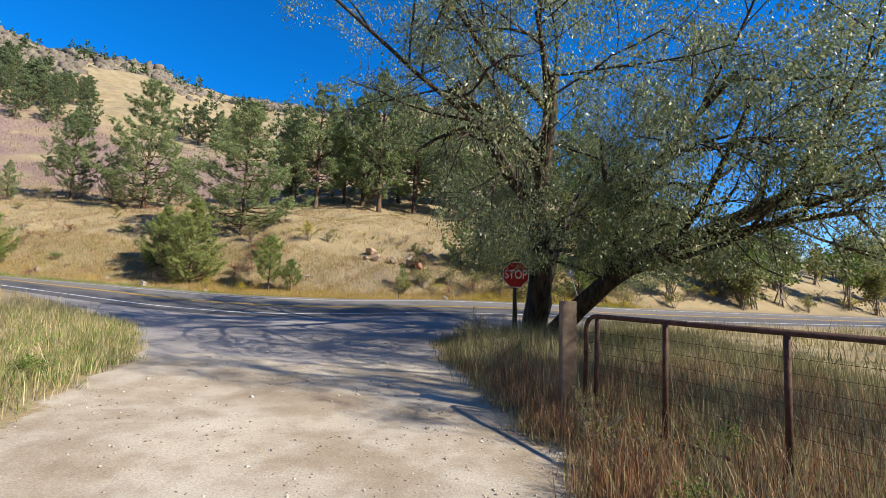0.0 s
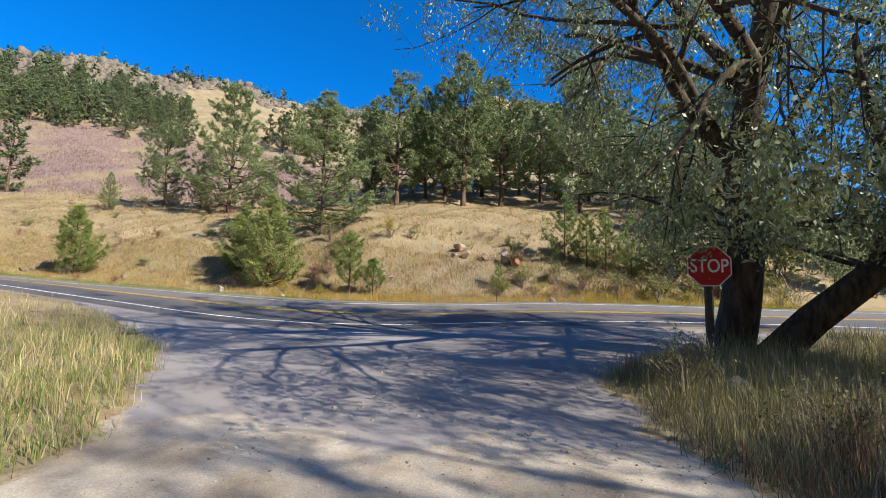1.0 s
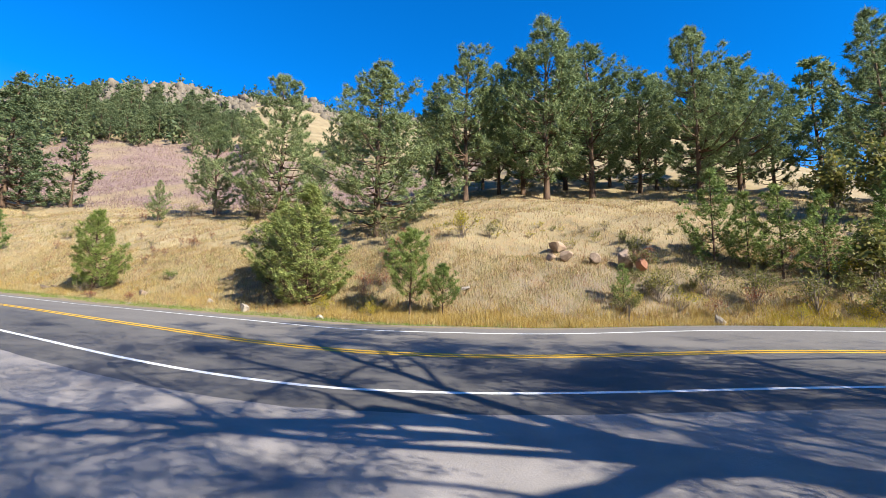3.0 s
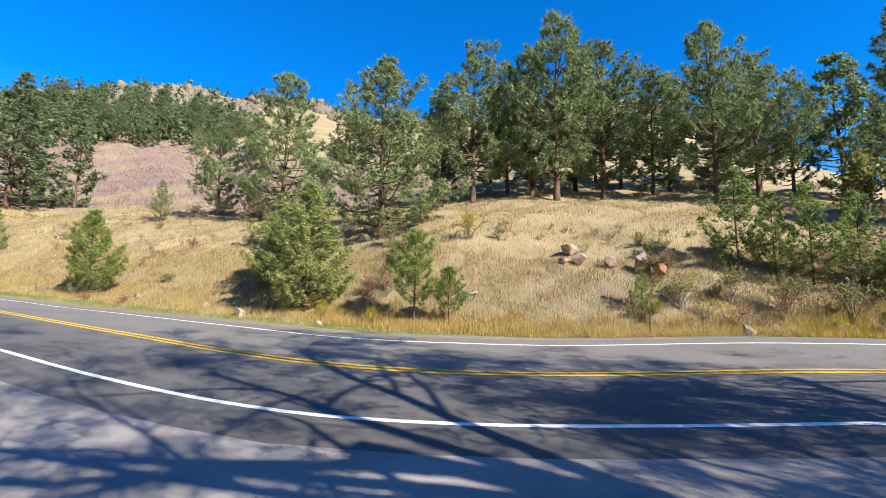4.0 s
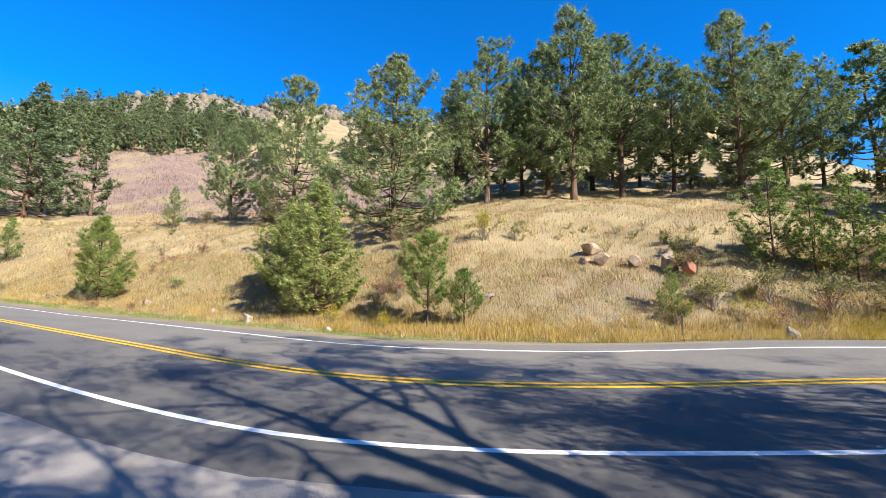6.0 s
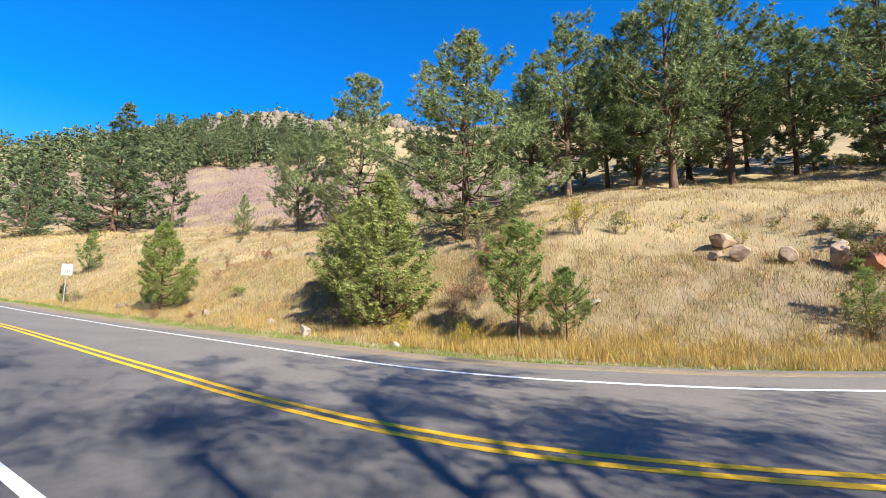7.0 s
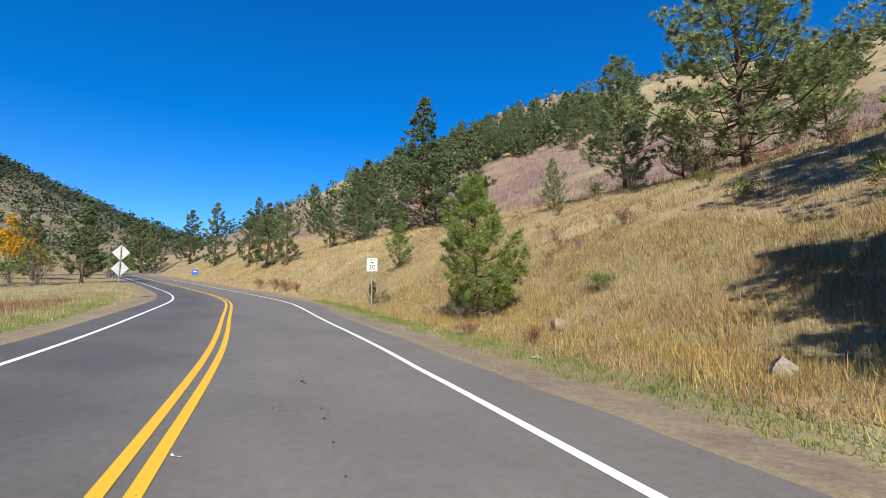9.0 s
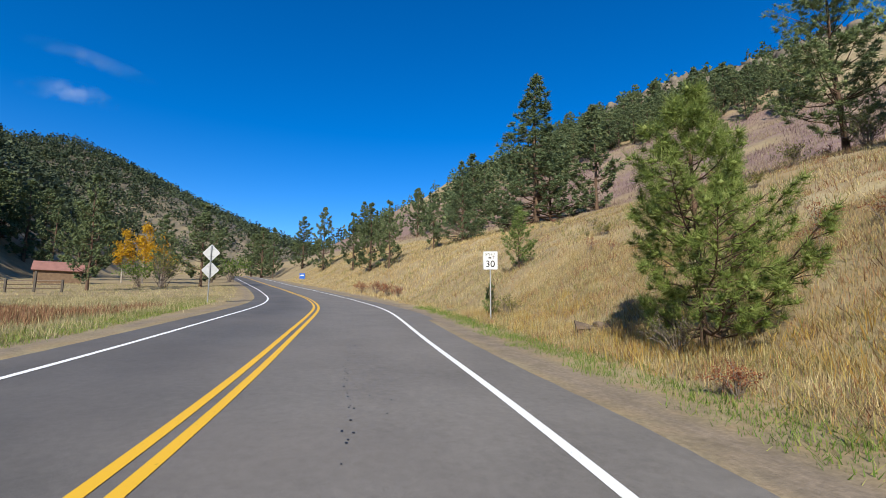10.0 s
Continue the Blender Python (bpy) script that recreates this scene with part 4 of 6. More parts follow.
def willow(seed, base, deep=4, leafage=1.0, foot=None, size=1.0, skirt=0.0):
    rng = np.random.default_rng(seed)
    wood = Wood()
    twigs = []

    def grow(p, d, length, r, level, bend, first=0.34):
        n = (6, 6, 5, 3, 2)[level]
        pts, rr = [p], [r]
        q, dd = p.copy(), d.copy()
        for i in range(n):
            dd = unit(dd + bend / n + rng.normal(0, 0.10 if level < 2 else 0.17, 3))
            q = q + dd * length / n
            pts.append(q.copy())
            rr.append(r * (1 - 0.62 * (i + 1) / n))
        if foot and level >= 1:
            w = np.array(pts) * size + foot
            if np.mean(w[:, 2] < view_floor(w[:, 0], w[:, 1])) > 0.05:
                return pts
        if level >= 1 and np.array(pts)[-1, 2] < skirt:
            return pts
        wood.limb(pts, rr, (10, 7, 5, 3, 3)[level])
        if level >= 1:
            twigs.append((np.array(pts), level))
        if level >= deep:
            return pts
        kids = (6, 5, 5, 4)[level]
        for k in range(kids):
            f = first + (1 - first) * (k + rng.uniform(0.2, 0.8)) / kids
            i = f * n
            at = np.array([np.interp(i, np.arange(n + 1), np.array(pts)[:, j]) for j in range(3)])
            side = unit(np.cross(dd, rng.normal(size=3)))
            nd = unit(dd * rng.uniform(0.35, 0.8) + side * rng.uniform(0.7, 1.0) + np.array([0, 0, 0.12 if level < 2 else -0.08]))
            grow(at, nd, length * rng.uniform(0.48, 0.64), np.interp(i, np.arange(n + 1), rr) * 0.60, level + 1, np.array([0, 0, 0.1 if level < 1 else -0.4]))
        return pts

    b = np.array(base)
    one = grow(b + (-0.30, 0.05, -0.2), unit(np.array([-0.06, 0.04, 1.0])), 9.6, 0.48, 0, np.array([-0.15, 0.0, 0.1]), 0.34)
    two = grow(b + (0.30, -0.12, -0.2), unit(np.array([0.38, -0.10, 0.92])), 9.4, 0.40, 0, np.array([0.95, -0.12, -0.42]), 0.34)
    grow(two[2], unit(np.array([0.25, -0.30, 1.0])), 7.6, 0.22, 0, np.array([0.25, -0.2, 0.1]))
    grow(b + (0.05, 0.2, -0.2), unit(np.array([0.12, 0.30, 1.0])), 9.0, 0.22, 0, np.array([0.1, 0.35, 0.0]), 0.42)
    grow(one[3], unit(np.array([-0.85, -0.30, 0.9])), 9.6, 0.12, 0, np.array([-0.4, -0.1, -0.05]))
    grow(one[3] + (0, 0, 0.3), unit(np.array([-0.15, -0.85, 0.9])), 7.4, 0.11, 0, np.array([-0.1, -0.4, -0.1]))
    grow(one[4], unit(np.array([-0.5, 0.6, 0.9])), 6.6, 0.16, 0, np.array([-0.2, 0.3, -0.1]))
    grow(two[2], unit(np.array([0.75, -0.6, 0.7])), 7.6, 0.12, 0, np.array([0.3, -0.3, -0.15]))
    if foot:
        grow(two[2], unit(np.array([0.75, -0.85, 0.6])), 9.6, 0.12, 0, np.array([0.1, -0.25, -0.15]))
        grow(two[3], unit(np.array([0.95, -0.25, 0.5])), 9.4, 0.13, 0, np.array([0.3, -0.1, -0.15]))
        grow(one[2], unit(np.array([-0.35, 0.5, 0.7])), 4.8, 0.06, 0, np.array([-0.1, 0.1, -0.8]))
        # low drooping side branches round the trunks
        for way, ln in (((-0.9, 0.1, 0.5), 4.2), ((-0.7, 0.7, 0.6), 4.6), ((-0.5, -0.6, 0.6), 3.6), ((0.2, -0.9, 0.6), 4.0), ((0.7, -0.7, 0.5), 4.4), ((0.9, 0.3, 0.5), 4.6), ((0.1, 0.9, 0.5), 4.2)):
            grow(one[2], unit(np.array(way)), ln, 0.06, 1, np.array([0, 0, -0.7]))
            grow(two[2], unit(np.array(way)), ln, 0.06, 1, np.array([0, 0, -0.7]))
    # leaves
    P, D = [], []
    for pts, level in twigs:
        n = int((0, 24, 32, 38, 60)[level] * leafage)
        f = rng.uniform(0.25, 1.0, n) * (len(pts) - 1)
        for g in f:
            i = min(int(g), len(pts) - 2)
            P.append(pts[i] + (pts[i + 1] - pts[i]) * (g - i))
            D.append(pts[i + 1] - pts[i])
    P, D = np.array(P), unit(np.array(D))
    P = P + rng.normal(0, 0.13, P.shape)
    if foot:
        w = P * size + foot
        # leaves under the view cut go; the rest are thinned to suit the shade
        k = (w[:, 2] > view_floor(w[:, 0], w[:, 1])) & (rng.uniform(0, 1, len(w)) < np.interp(w[:, 0] + 0.4 * (w[:, 1] - 15), [-3, 2.5], [0.85, 1.0]) * np.interp(w[:, 1] - 0.3 * (w[:, 2] - 5), [9.5, 13.5], [0.62, 1.0]))
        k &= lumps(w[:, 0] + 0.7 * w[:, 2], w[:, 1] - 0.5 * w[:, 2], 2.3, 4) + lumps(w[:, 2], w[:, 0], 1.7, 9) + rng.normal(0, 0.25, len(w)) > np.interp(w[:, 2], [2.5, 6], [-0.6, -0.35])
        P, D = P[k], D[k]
    way = unit(D * 0.5 + rng.normal(0, 0.6, P.shape) + np.array([0, 0, -0.55]))
    side = unit(np.cross(way, rng.normal(size=P.shape)))
    ln, w = rng.uniform(0.07, 0.135, (len(P), 1)), rng.uniform(0.016, 0.029, (len(P), 1))
    v = np.stack([P, P + way * ln * 0.45 + side * w, P + way * ln, P + way * ln * 0.45 - side * w], 1).reshape(-1, 3)
    return wood.mesh("trunk", OLD_BARK), mesh_of("crown", v, np.arange(len(v)).reshape(-1, 4), WILLOW_LEAF)


WX, WY = 3.5, 15.75
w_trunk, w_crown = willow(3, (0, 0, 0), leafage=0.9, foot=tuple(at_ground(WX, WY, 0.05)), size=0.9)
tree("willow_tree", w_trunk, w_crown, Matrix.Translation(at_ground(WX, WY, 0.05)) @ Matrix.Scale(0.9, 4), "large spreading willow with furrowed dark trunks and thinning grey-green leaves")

# an unseen second willow beyond the gate, added and squeezed to shade the drive
n_trunk, n_crown = willow(9, (0, 0, 0), 3, 1.5, skirt=6.0)
tree("willow_tree", n_trunk, n_crown, Matrix.Translation(at_ground(10.3, 3.6, 0.05)) @ Matrix.Diagonal((0.20, 0.38, 0.84, 1)), "slender willow out of view beyond the gate, added to shade the drive")


# ---- rocks ----
def boulder(name, mat, x, y, sx, sy, sz, seed, label, turn=0.0, lift=0.0, group=""):
    """An angular stone with broken faces and fine relief."""
    rng = np.random.default_rng(seed)
    bm = bmesh.new()
    bmesh.ops.create_icosphere(bm, subdivisions=3, radius=1.0)
    cuts = unit(rng.normal(size=(13, 3)))
    depth = rng.uniform(0.34, 0.62, 13)
    for v in bm.verts:
        p = np.array(v.co)
        for c, d in zip(cuts, depth):
            over = p @ c - d
            if over > 0:
                p = p - c * over * 0.97
        k = noise.noise(Vector(p * 2.3) + Vector((seed, 0, 0))) * 0.06 + noise.noise(Vector(p * 6)) * 0.03
        v.co = Vector(p * (1 + k))
    bmesh.ops.scale(bm, vec=(sx * 0.58, sy * 0.58, sz * 0.58), verts=bm.verts)
    me = bpy.data.meshes.new(name)
    bm.to_mesh(me)
    bm.free()
    me.materials.append(mat)
    ob = new(name, me)
    ob.matrix_basis = Matrix.Translation(at_ground(x, y) + Vector((0, 0, sz * 0.22 + lift))) @ Euler((rng.normal(0, 0.12), rng.normal(0, 0.12), turn)).to_matrix().to_4x4()
    return tagged(ob, label, "rock", group)


boulder("boulder", PALE_STONE, -18.6, 29.3, 0.68, 0.55, 0.62, 1, "pale angular boulder at the edge of the highway")
boulder("boulder", WARM_STONE, -2.3, 35.5, 0.95, 0.75, 1.4, 22, "large pale granite boulder half sunk in the bank", 0.4, 0.12)
boulder("boulder", RED_STONE, -1.6, 35.2, 0.85, 0.6, 1.0, 3, "red-brown sandstone boulder leaning on the bank", 0.0, 0.2)
boulder("boulder", STONE, -5.45, 36.2, 1.15, 0.9, 0.95, 4, "tan split boulder protruding from the bank", 0.3, 0.15)
boulder("boulder", STONE, -5.0, 35.6, 0.75, 0.6, 0.6, 5, "small tan boulder on the bank", 0.2, 0.1)
boulder("boulder", STONE, -5.75, 35.5, 0.5, 0.4, 0.4, 6, "small tan boulder on the bank", 0.0, 0.08)
boulder("boulder", WARM_STONE, -3.7, 35.6, 0.6, 0.45, 0.6, 7, "small pale boulder on the bank", 0.0, 0.1)
boulder("boulder", PALE_STONE, 0.4, 30.7, 0.5, 0.4, 0.75, 8, "pale upright stone beside the highway")
boulder("boulder", PALE_STONE, -9.3, 32.6, 0.4, 0.35, 0.3, 9, "small pale stone in the dry grass")
boulder("boulder", PALE_STONE, -14.3, 28.6, 0.45, 0.35, 0.25, 10, "small pale stone at the asphalt's edge")
boulder("boulder", LEDGE_STONE, -36.2, 32.4, 1.5, 0.9, 0.42, 11, "flat brown ledge of rock in the bank")
boulder("boulder", LEDGE_STONE, -35.6, 32.6, 0.9, 0.7, 0.35, 12, "flat brown ledge of rock in the bank")
boulder("boulder", PALE_STONE, -41.2, 15.9, 1.1, 0.8, 0.75, 13, "grey-white boulder in the meadow grass")
boulder("boulder", PALE_STONE, -25.9, 29.8, 0.26, 0.2, 0.13, 14, "small pale stone on the gravel shoulder")
boulder("boulder", PALE_STONE, -21.9, 30.8, 0.7, 0.5, 0.4, 15, "small pale stone on the gravel shoulder")

boulder("boulder", WARM_STONE, -27.3, 31.6, 0.6, 0.5, 0.55, 17, "rounded pale boulder in the weeds of the slope", 0.3, 0.12)
boulder("boulder", GREY_STONE, 1.75, 11.9, 0.65, 0.55, 0.5, 16, "grey lichened boulder in the verge grass")

# rock crests of the big hill, each a craggy outcrop
crag_rng = np.random.default_rng(21)


def crag(az, dist, n, size, label):
    """An outcrop of many broken blocks, as one thing."""
    vs, fs, k = [], [], 0
    cx, cy = -5 - dist * math.sin(radians(az)), 12 + dist * math.cos(radians(az))
    for i in range(n):
        bm = bmesh.new()
        bmesh.ops.create_cube(bm, size=1.7)
        bmesh.ops.subdivide_edges(bm, edges=bm.edges, cuts=1, use_grid_fill=True)
        bmesh.ops.triangulate(bm, faces=bm.faces)
        bm.verts.index_update()
        a = crag_rng.uniform(0, 6.28)
        r = crag_rng.uniform(0, 1) ** 0.7
        s = size * crag_rng.uniform(0.5, 1.3)
        px, py = cx + r * math.cos(a) * size * n ** 0.5 * 1.0, cy + r * math.sin(a) * size * n ** 0.5 * 0.6
        pz = float(terrain(px, py))
        sc = np.array([s * 0.8, s * 0.7, s * crag_rng.uniform(0.7, 1.5)])
        co = np.array([v.co for v in bm.verts]) * crag_rng.uniform(0.72, 1.2, (len(bm.verts), 1)) * sc
        vs.append(co + (px, py, pz - 0.35 * s))
        fs.append(np.array([[v.index for v in f.verts] for f in bm.faces]) + k)
        k += len(co)
        bm.free()
    ob = new("rock_outcrop", mesh_of("rock_outcrop", np.concatenate(vs), np.concatenate(fs), DARK_STONE))
    return tagged(ob, label, "rock", kind="stuff")


for az, dist, n, size in ((57, 210, 190, 2.0), (52, 212, 240, 2.0), (48, 212, 170, 1.9), (43, 212, 120, 1.8), (34, 212, 170, 2.0), (30, 212, 110, 1.8), (-6, 205, 160, 2.2), (-9, 200, 120, 2.0), (62, 210, 120, 1.9), (22, 212, 100, 1.9), (15, 212, 130, 2.0), (58, 182, 150, 1.7), (54, 178, 190, 1.7), (50, 180, 190, 1.7), (46, 184, 150, 1.7), (52, 196, 200, 1.9), (47, 198, 160, 1.9), (33, 196, 90, 1.6)):
    crag(az, dist, n, size, "craggy tan rock outcrop on the hill's crest")


# ---- signs ----
def lettering(body, size, mat, name):
    cu = bpy.data.curves.new(name, "FONT")
    cu.body, cu.size, cu.align_x, cu.align_y, cu.extrude = body, size, "CENTER", "CENTER", 0.001
    cu.offset = 0.012 * size
    ob = bpy.data.objects.new(name, cu)
    scene.collection.objects.link(ob)
    dg = bpy.context.evaluated_depsgraph_get()
    dg.update()
    me = bpy.data.meshes.new_from_object(ob.evaluated_get(dg))
    me.materials.clear()
    me.materials.append(mat)
    bpy.data.objects.remove(ob)
    bpy.data.curves.remove(cu)
    return me


def prism(bm, outline, z0, z1):
    """A flat plate from an outline in x, y between two depths."""
    a = [bm.verts.new((x, y, z0)) for x, y in outline]
    b = [bm.verts.new((x, y, z1)) for x, y in outline]
    n = len(outline)
    bm.faces.new(a[::-1])
    bm.faces.new(b)
    for i in range(n):
        bm.faces.new((a[i], a[(i + 1) % n], b[(i + 1) % n], b[i]))
    return bm


def ring_plate(bm, outer, inner, z0, z1):
    """A flat band between two like outlines."""
    n = len(outer)
    rows = [[bm.verts.new((*p, z)) for p in o] for o, z in ((outer, z0), (outer, z1), (inner, z1), (inner, z0))]
    for r in range(4):
        a, b = rows[r], rows[(r + 1) % 4]
        for i in range(n):
            bm.faces.new((a[i], a[(i + 1) % n], b[(i + 1) % n], b[i]))
    return bm


def ngon(n, r, turn):
    return [(r * math.cos(turn + 2 * math.pi * i / n), r * math.sin(turn + 2 * math.pi * i / n)) for i in range(n)]


def round_rect(w, h, r, k=5):
    out = []
    for cx, cy, a0 in ((w / 2 - r, h / 2 - r, 0), (-w / 2 + r, h / 2 - r, 90), (-w / 2 + r, -h / 2 + r, 180), (w / 2 - r, -h / 2 + r, 270)):
        out += [(cx + r * math.cos(radians(a0 + 90 * i / k)), cy + r * math.sin(radians(a0 + 90 * i / k))) for i in range(k + 1)]
    return out


def upright(facing, z, out=0.0, roll=0.0):
    """Pose of a plate in x, y that stands upright and faces the heading (degrees from +x)."""
    a = radians(facing)
    f = Vector((math.cos(a), math.sin(a), 0))
    r = Vector((0, 0, 1)).cross(f)
    m = Matrix(((r.x, 0, f.x, 0), (r.y, 0, f.y, 0), (0, 1, 0, 0), (0, 0, 0, 1)))
    return Matrix.Translation(Vector((0, 0, z)) + f * out) @ m @ Matrix.Rotation(roll, 4, "Z")


def put(ob, m):
    ob.matrix_basis = m
    return ob


# stop sign at the drive's mouth
stop = new("stop_sign")
stop.location = at_ground(2.5, 14.75, 0.0)
SZ = 2.46 - stop.location.z   # height of the plate's middle
SF = -96.0
bm = box(bmesh.new(), 0.13, 0.13, SZ + 0.55, (0, 0.085, SZ / 2 + 0.1), None, 0.008)
part("post", bm, DARK_POST, stop, "dark square timber post")
bm = box(bmesh.new(), 0.018, 0.004, 0.55, (0.045, 0.017, SZ - 0.75))
part("reflector_strip", bm, ALUMINIUM, stop, "pale reflective strip on the post")
R8 = 0.41 / math.cos(math.pi / 8)
sp = put(part("plate", prism(bmesh.new(), ngon(8, R8, math.pi / 8), -0.004, 0.0), ALUMINIUM, stop), upright(SF, SZ, 0.0))
put(part("face", prism(bmesh.new(), ngon(8, R8 * 0.955, math.pi / 8), 0.0006, 0.003), SIGN_RED, sp, "red octagonal face"), Matrix())
put(part("border", ring_plate(bmesh.new(), ngon(8, R8 * 0.998, math.pi / 8), ngon(8, R8 * 0.945, math.pi / 8), 0.0005, 0.0036), SIGN_WHITE, sp, "white border"), Matrix())
put(part("lettering", lettering("STOP", 0.345, SIGN_WHITE, "lettering"), None, sp, "white letters"), Matrix.Translation((0, -0.003, 0.0045)) @ Matrix.Diagonal((0.86, 1.12, 1, 1)))
for zz in (SZ + 0.25, SZ - 0.25):
    bm = bmesh.new()
    bmesh.ops.create_cone(bm, cap_ends=True, segments=8, radius1=0.012, radius2=0.009, depth=0.012)
    put(part("bolt", bm, ALUMINIUM, stop), upright(SF, zz, 0.006))
tagged(stop, "red octagonal stop sign on a dark timber post in the grass", "sign")

# speed limit sign beside the highway
speed = new("speed_limit_sign")
speed.location = at_ground(-41.4, 31.7, 0.0)
FF = -22.0
part("post", tube(bmesh.new(), [(0, 0, -0.1), (0.0, 0, 2.55)], [0.03, 0.03], 8), GALVANISED, speed, "slim galvanised post")
W, H = 0.56, 0.70
pl = put(part("plate", prism(bmesh.new(), round_rect(W, H, 0.04), -0.004, 0.0), ALUMINIUM, speed), upright(FF, 2.25, 0.034))
put(part("face", prism(bmesh.new(), round_rect(W - 0.01, H - 0.01, 0.035), 0.0006, 0.003), SIGN_WHITE, pl, "white face"), Matrix())
put(part("border", ring_plate(bmesh.new(), round_rect(W - 0.03, H - 0.03, 0.032), round_rect(W - 0.05, H - 0.05, 0.026), 0.003, 0.0042), SIGN_BLACK, pl, "thin black border"), Matrix())
for txt, size, yy in (("SPEED", 0.145, 0.235), ("LIMIT", 0.145, 0.095), ("30", 0.36, -0.145)):
    put(part("lettering", lettering(txt, size, SIGN_BLACK, "lettering"), None, pl, "black letters"), Matrix.Translation((0, yy, 0.0045)))
tagged(speed, "white speed limit 30 sign on a slim post beside the highway", "sign")

# two diamond warning signs seen from behind
warn = new("warning_sign")
warn.location = at_ground(-55.7, 19.1, 0.0)
part("post", tube(bmesh.new(), [(0.03, 0, -0.1), (0.03, 0, 3.5)], [0.035, 0.035], 6), GALVANISED, warn, "galvanised post")
for zz, s in ((3.05, 0.76), (2.0, 0.76)):
    d = put(part("plate", prism(bmesh.new(), round_rect(s, s, 0.05), -0.003, 0.003), ALUMINIUM, warn, "bare aluminium back of a diamond sign"), upright(168, zz, 0.035, math.pi / 4))
    for dy in (0.22, -0.22):
        put(part("brace", box(bmesh.new(), 0.34, 0.04, 0.012), GALVANISED, d), Matrix.Rotation(-math.pi / 4, 4, "Z") @ Matrix.Translation((0, dy, -0.012)))
tagged(warn, "two stacked diamond signs on one post, grey backs showing", "sign")

# small blue sign far up the road
blue = new("blue_sign")
blue.location = at_ground(-97.0, 23.4, 0.0)
part("post", tube(bmesh.new(), [(0, 0, -0.1), (0, 0, 1.9)], [0.035, 0.035], 6), GALVANISED, blue)
bp = put(part("plate", prism(bmesh.new(), round_rect(0.8, 0.8, 0.05), -0.004, 0.004), SIGN_BLUE, blue, "blue plate"), upright(-8, 1.7, 0.04))
put(part("marking", box(bmesh.new(), 0.5, 0.14, 0.004, (0, 0.1, 0.006)), SIGN_WHITE, bp, "white bar"), Matrix())
tagged(blue, "small blue roadside sign far up the highway", "sign")

# ---- gate and its post ----
gpost = new("gate_post")
gpost.location = at_ground(1.82, 6.1)
bm = box(bmesh.new(), 0.19, 0.19, 1.62, (0, 0, 0.66), None, 0.015)
part("post", bm, POST_WOOD, gpost)
part("latch", box(bmesh.new(), 0.05, 0.06, 0.03, (0.105, -0.05, 1.02), None, 0.005), GALVANISED, gpost, "small grey steel latch")
tagged(gpost, "square weathered wooden gate post in tall grass", "post")

gate = new("farm_gate")
G0 = Vector((1.96, 5.86, 0))
gdir = Vector((0.46, -0.888, 0)).normalized()
gate.location = at_ground(G0.x, G0.y)
gate.rotation_euler = (0, 0.025, math.atan2(gdir.y, gdir.x))
GL, GT, GB = 4.2, 1.30, 0.12
bend = 0.16
frame_pts = [(0.02, 0, GB), (0.02, 0, GT - bend)] + [(0.02 + bend * (1 - math.cos(a)), 0, GT - bend + bend * math.sin(a)) for a in (0.39, 0.79, 1.18, 1.57)] + [(GL - bend, 0, GT), (GL - 0.05, 0, GT - 0.05), (GL, 0, GT - bend), (GL, 0, GB)]
part("frame", tube(bmesh.new(), frame_pts, [0.029] * len(frame_pts), 10), RUST, gate, "rusty tubular frame", True)
part("bottom_rail", tube(bmesh.new(), [(0.02, 0, GB), (GL, 0, GB)], [0.022, 0.022], 8), RUST, gate, "", True)
for gx_ in (0.20, 1.15, 2.3, 3.4):
    part("upright", tube(bmesh.new(), [(gx_, 0, GB), (gx_, 0, GT)], [0.029, 0.029], 8), RUST, gate, "", True)
for i in range(8):
    z = GB + 0.10 + i * 0.125
    part("wire", tube(bmesh.new(), [(0.03, 0.004, z), (1.1, 0.008, z - 0.01 + 0.004 * i), (2.4, 0.0, z), (GL, 0, z)], [0.0028] * 4, 4), RUST, gate)
tagged(gate, "rusty tubular farm gate with wire strands standing open", "gate")

# ---- cabin and rail fence across the meadow ----
cabin = new("cabin")
cabin.matrix_basis = Matrix.Translation(at_ground(-101, -9.0, 0.1)) @ Matrix.Rotation(radians(112), 4, "Z") @ Matrix.Scale(0.72, 4)
for nm, sx, sy, at in (("wall", 0.2, 5.2, (3.4, 0, 1.2)), ("wall", 0.2, 5.2, (-3.4, 0, 1.2)), ("wall", 6.6, 0.2, (0, 2.5, 1.2)), ("wall", 6.6, 0.2, (0, -2.5, 1.2))):
    part(nm, box(bmesh.new(), sx, sy, 2.6, at), CABIN_WALL, cabin)
for sgn in (1, -1):
    part("roof", box(bmesh.new(), 7.8, 3.6, 0.12, (0, sgn * 1.5, 3.25), Matrix.Rotation(-sgn * 0.55, 4, "X")), ROOF_RED, cabin, "red-brown metal roof")
for sgn in (1, -1):
    part("gable", prism(bmesh.new(), [(-2.5, 0), (2.5, 0), (0, 1.55)], -0.08, 0.08), CABIN_WALL, cabin).matrix_basis = Matrix.Translation((sgn * 3.4, 0, 2.45)) @ Euler((math.pi / 2, 0, math.pi / 2)).to_matrix().to_4x4()
part("window", box(bmesh.new(), 0.06, 0.9, 0.9, (3.52, -0.9, 1.4)), GLASS_DARK, cabin)
part("door", box(bmesh.new(), 0.06, 0.9, 1.9, (3.52, 0.9, 0.95)), DARK_POST, cabin)
tagged(cabin, "small brown log cabin with a red-brown roof among pines", "cabin")

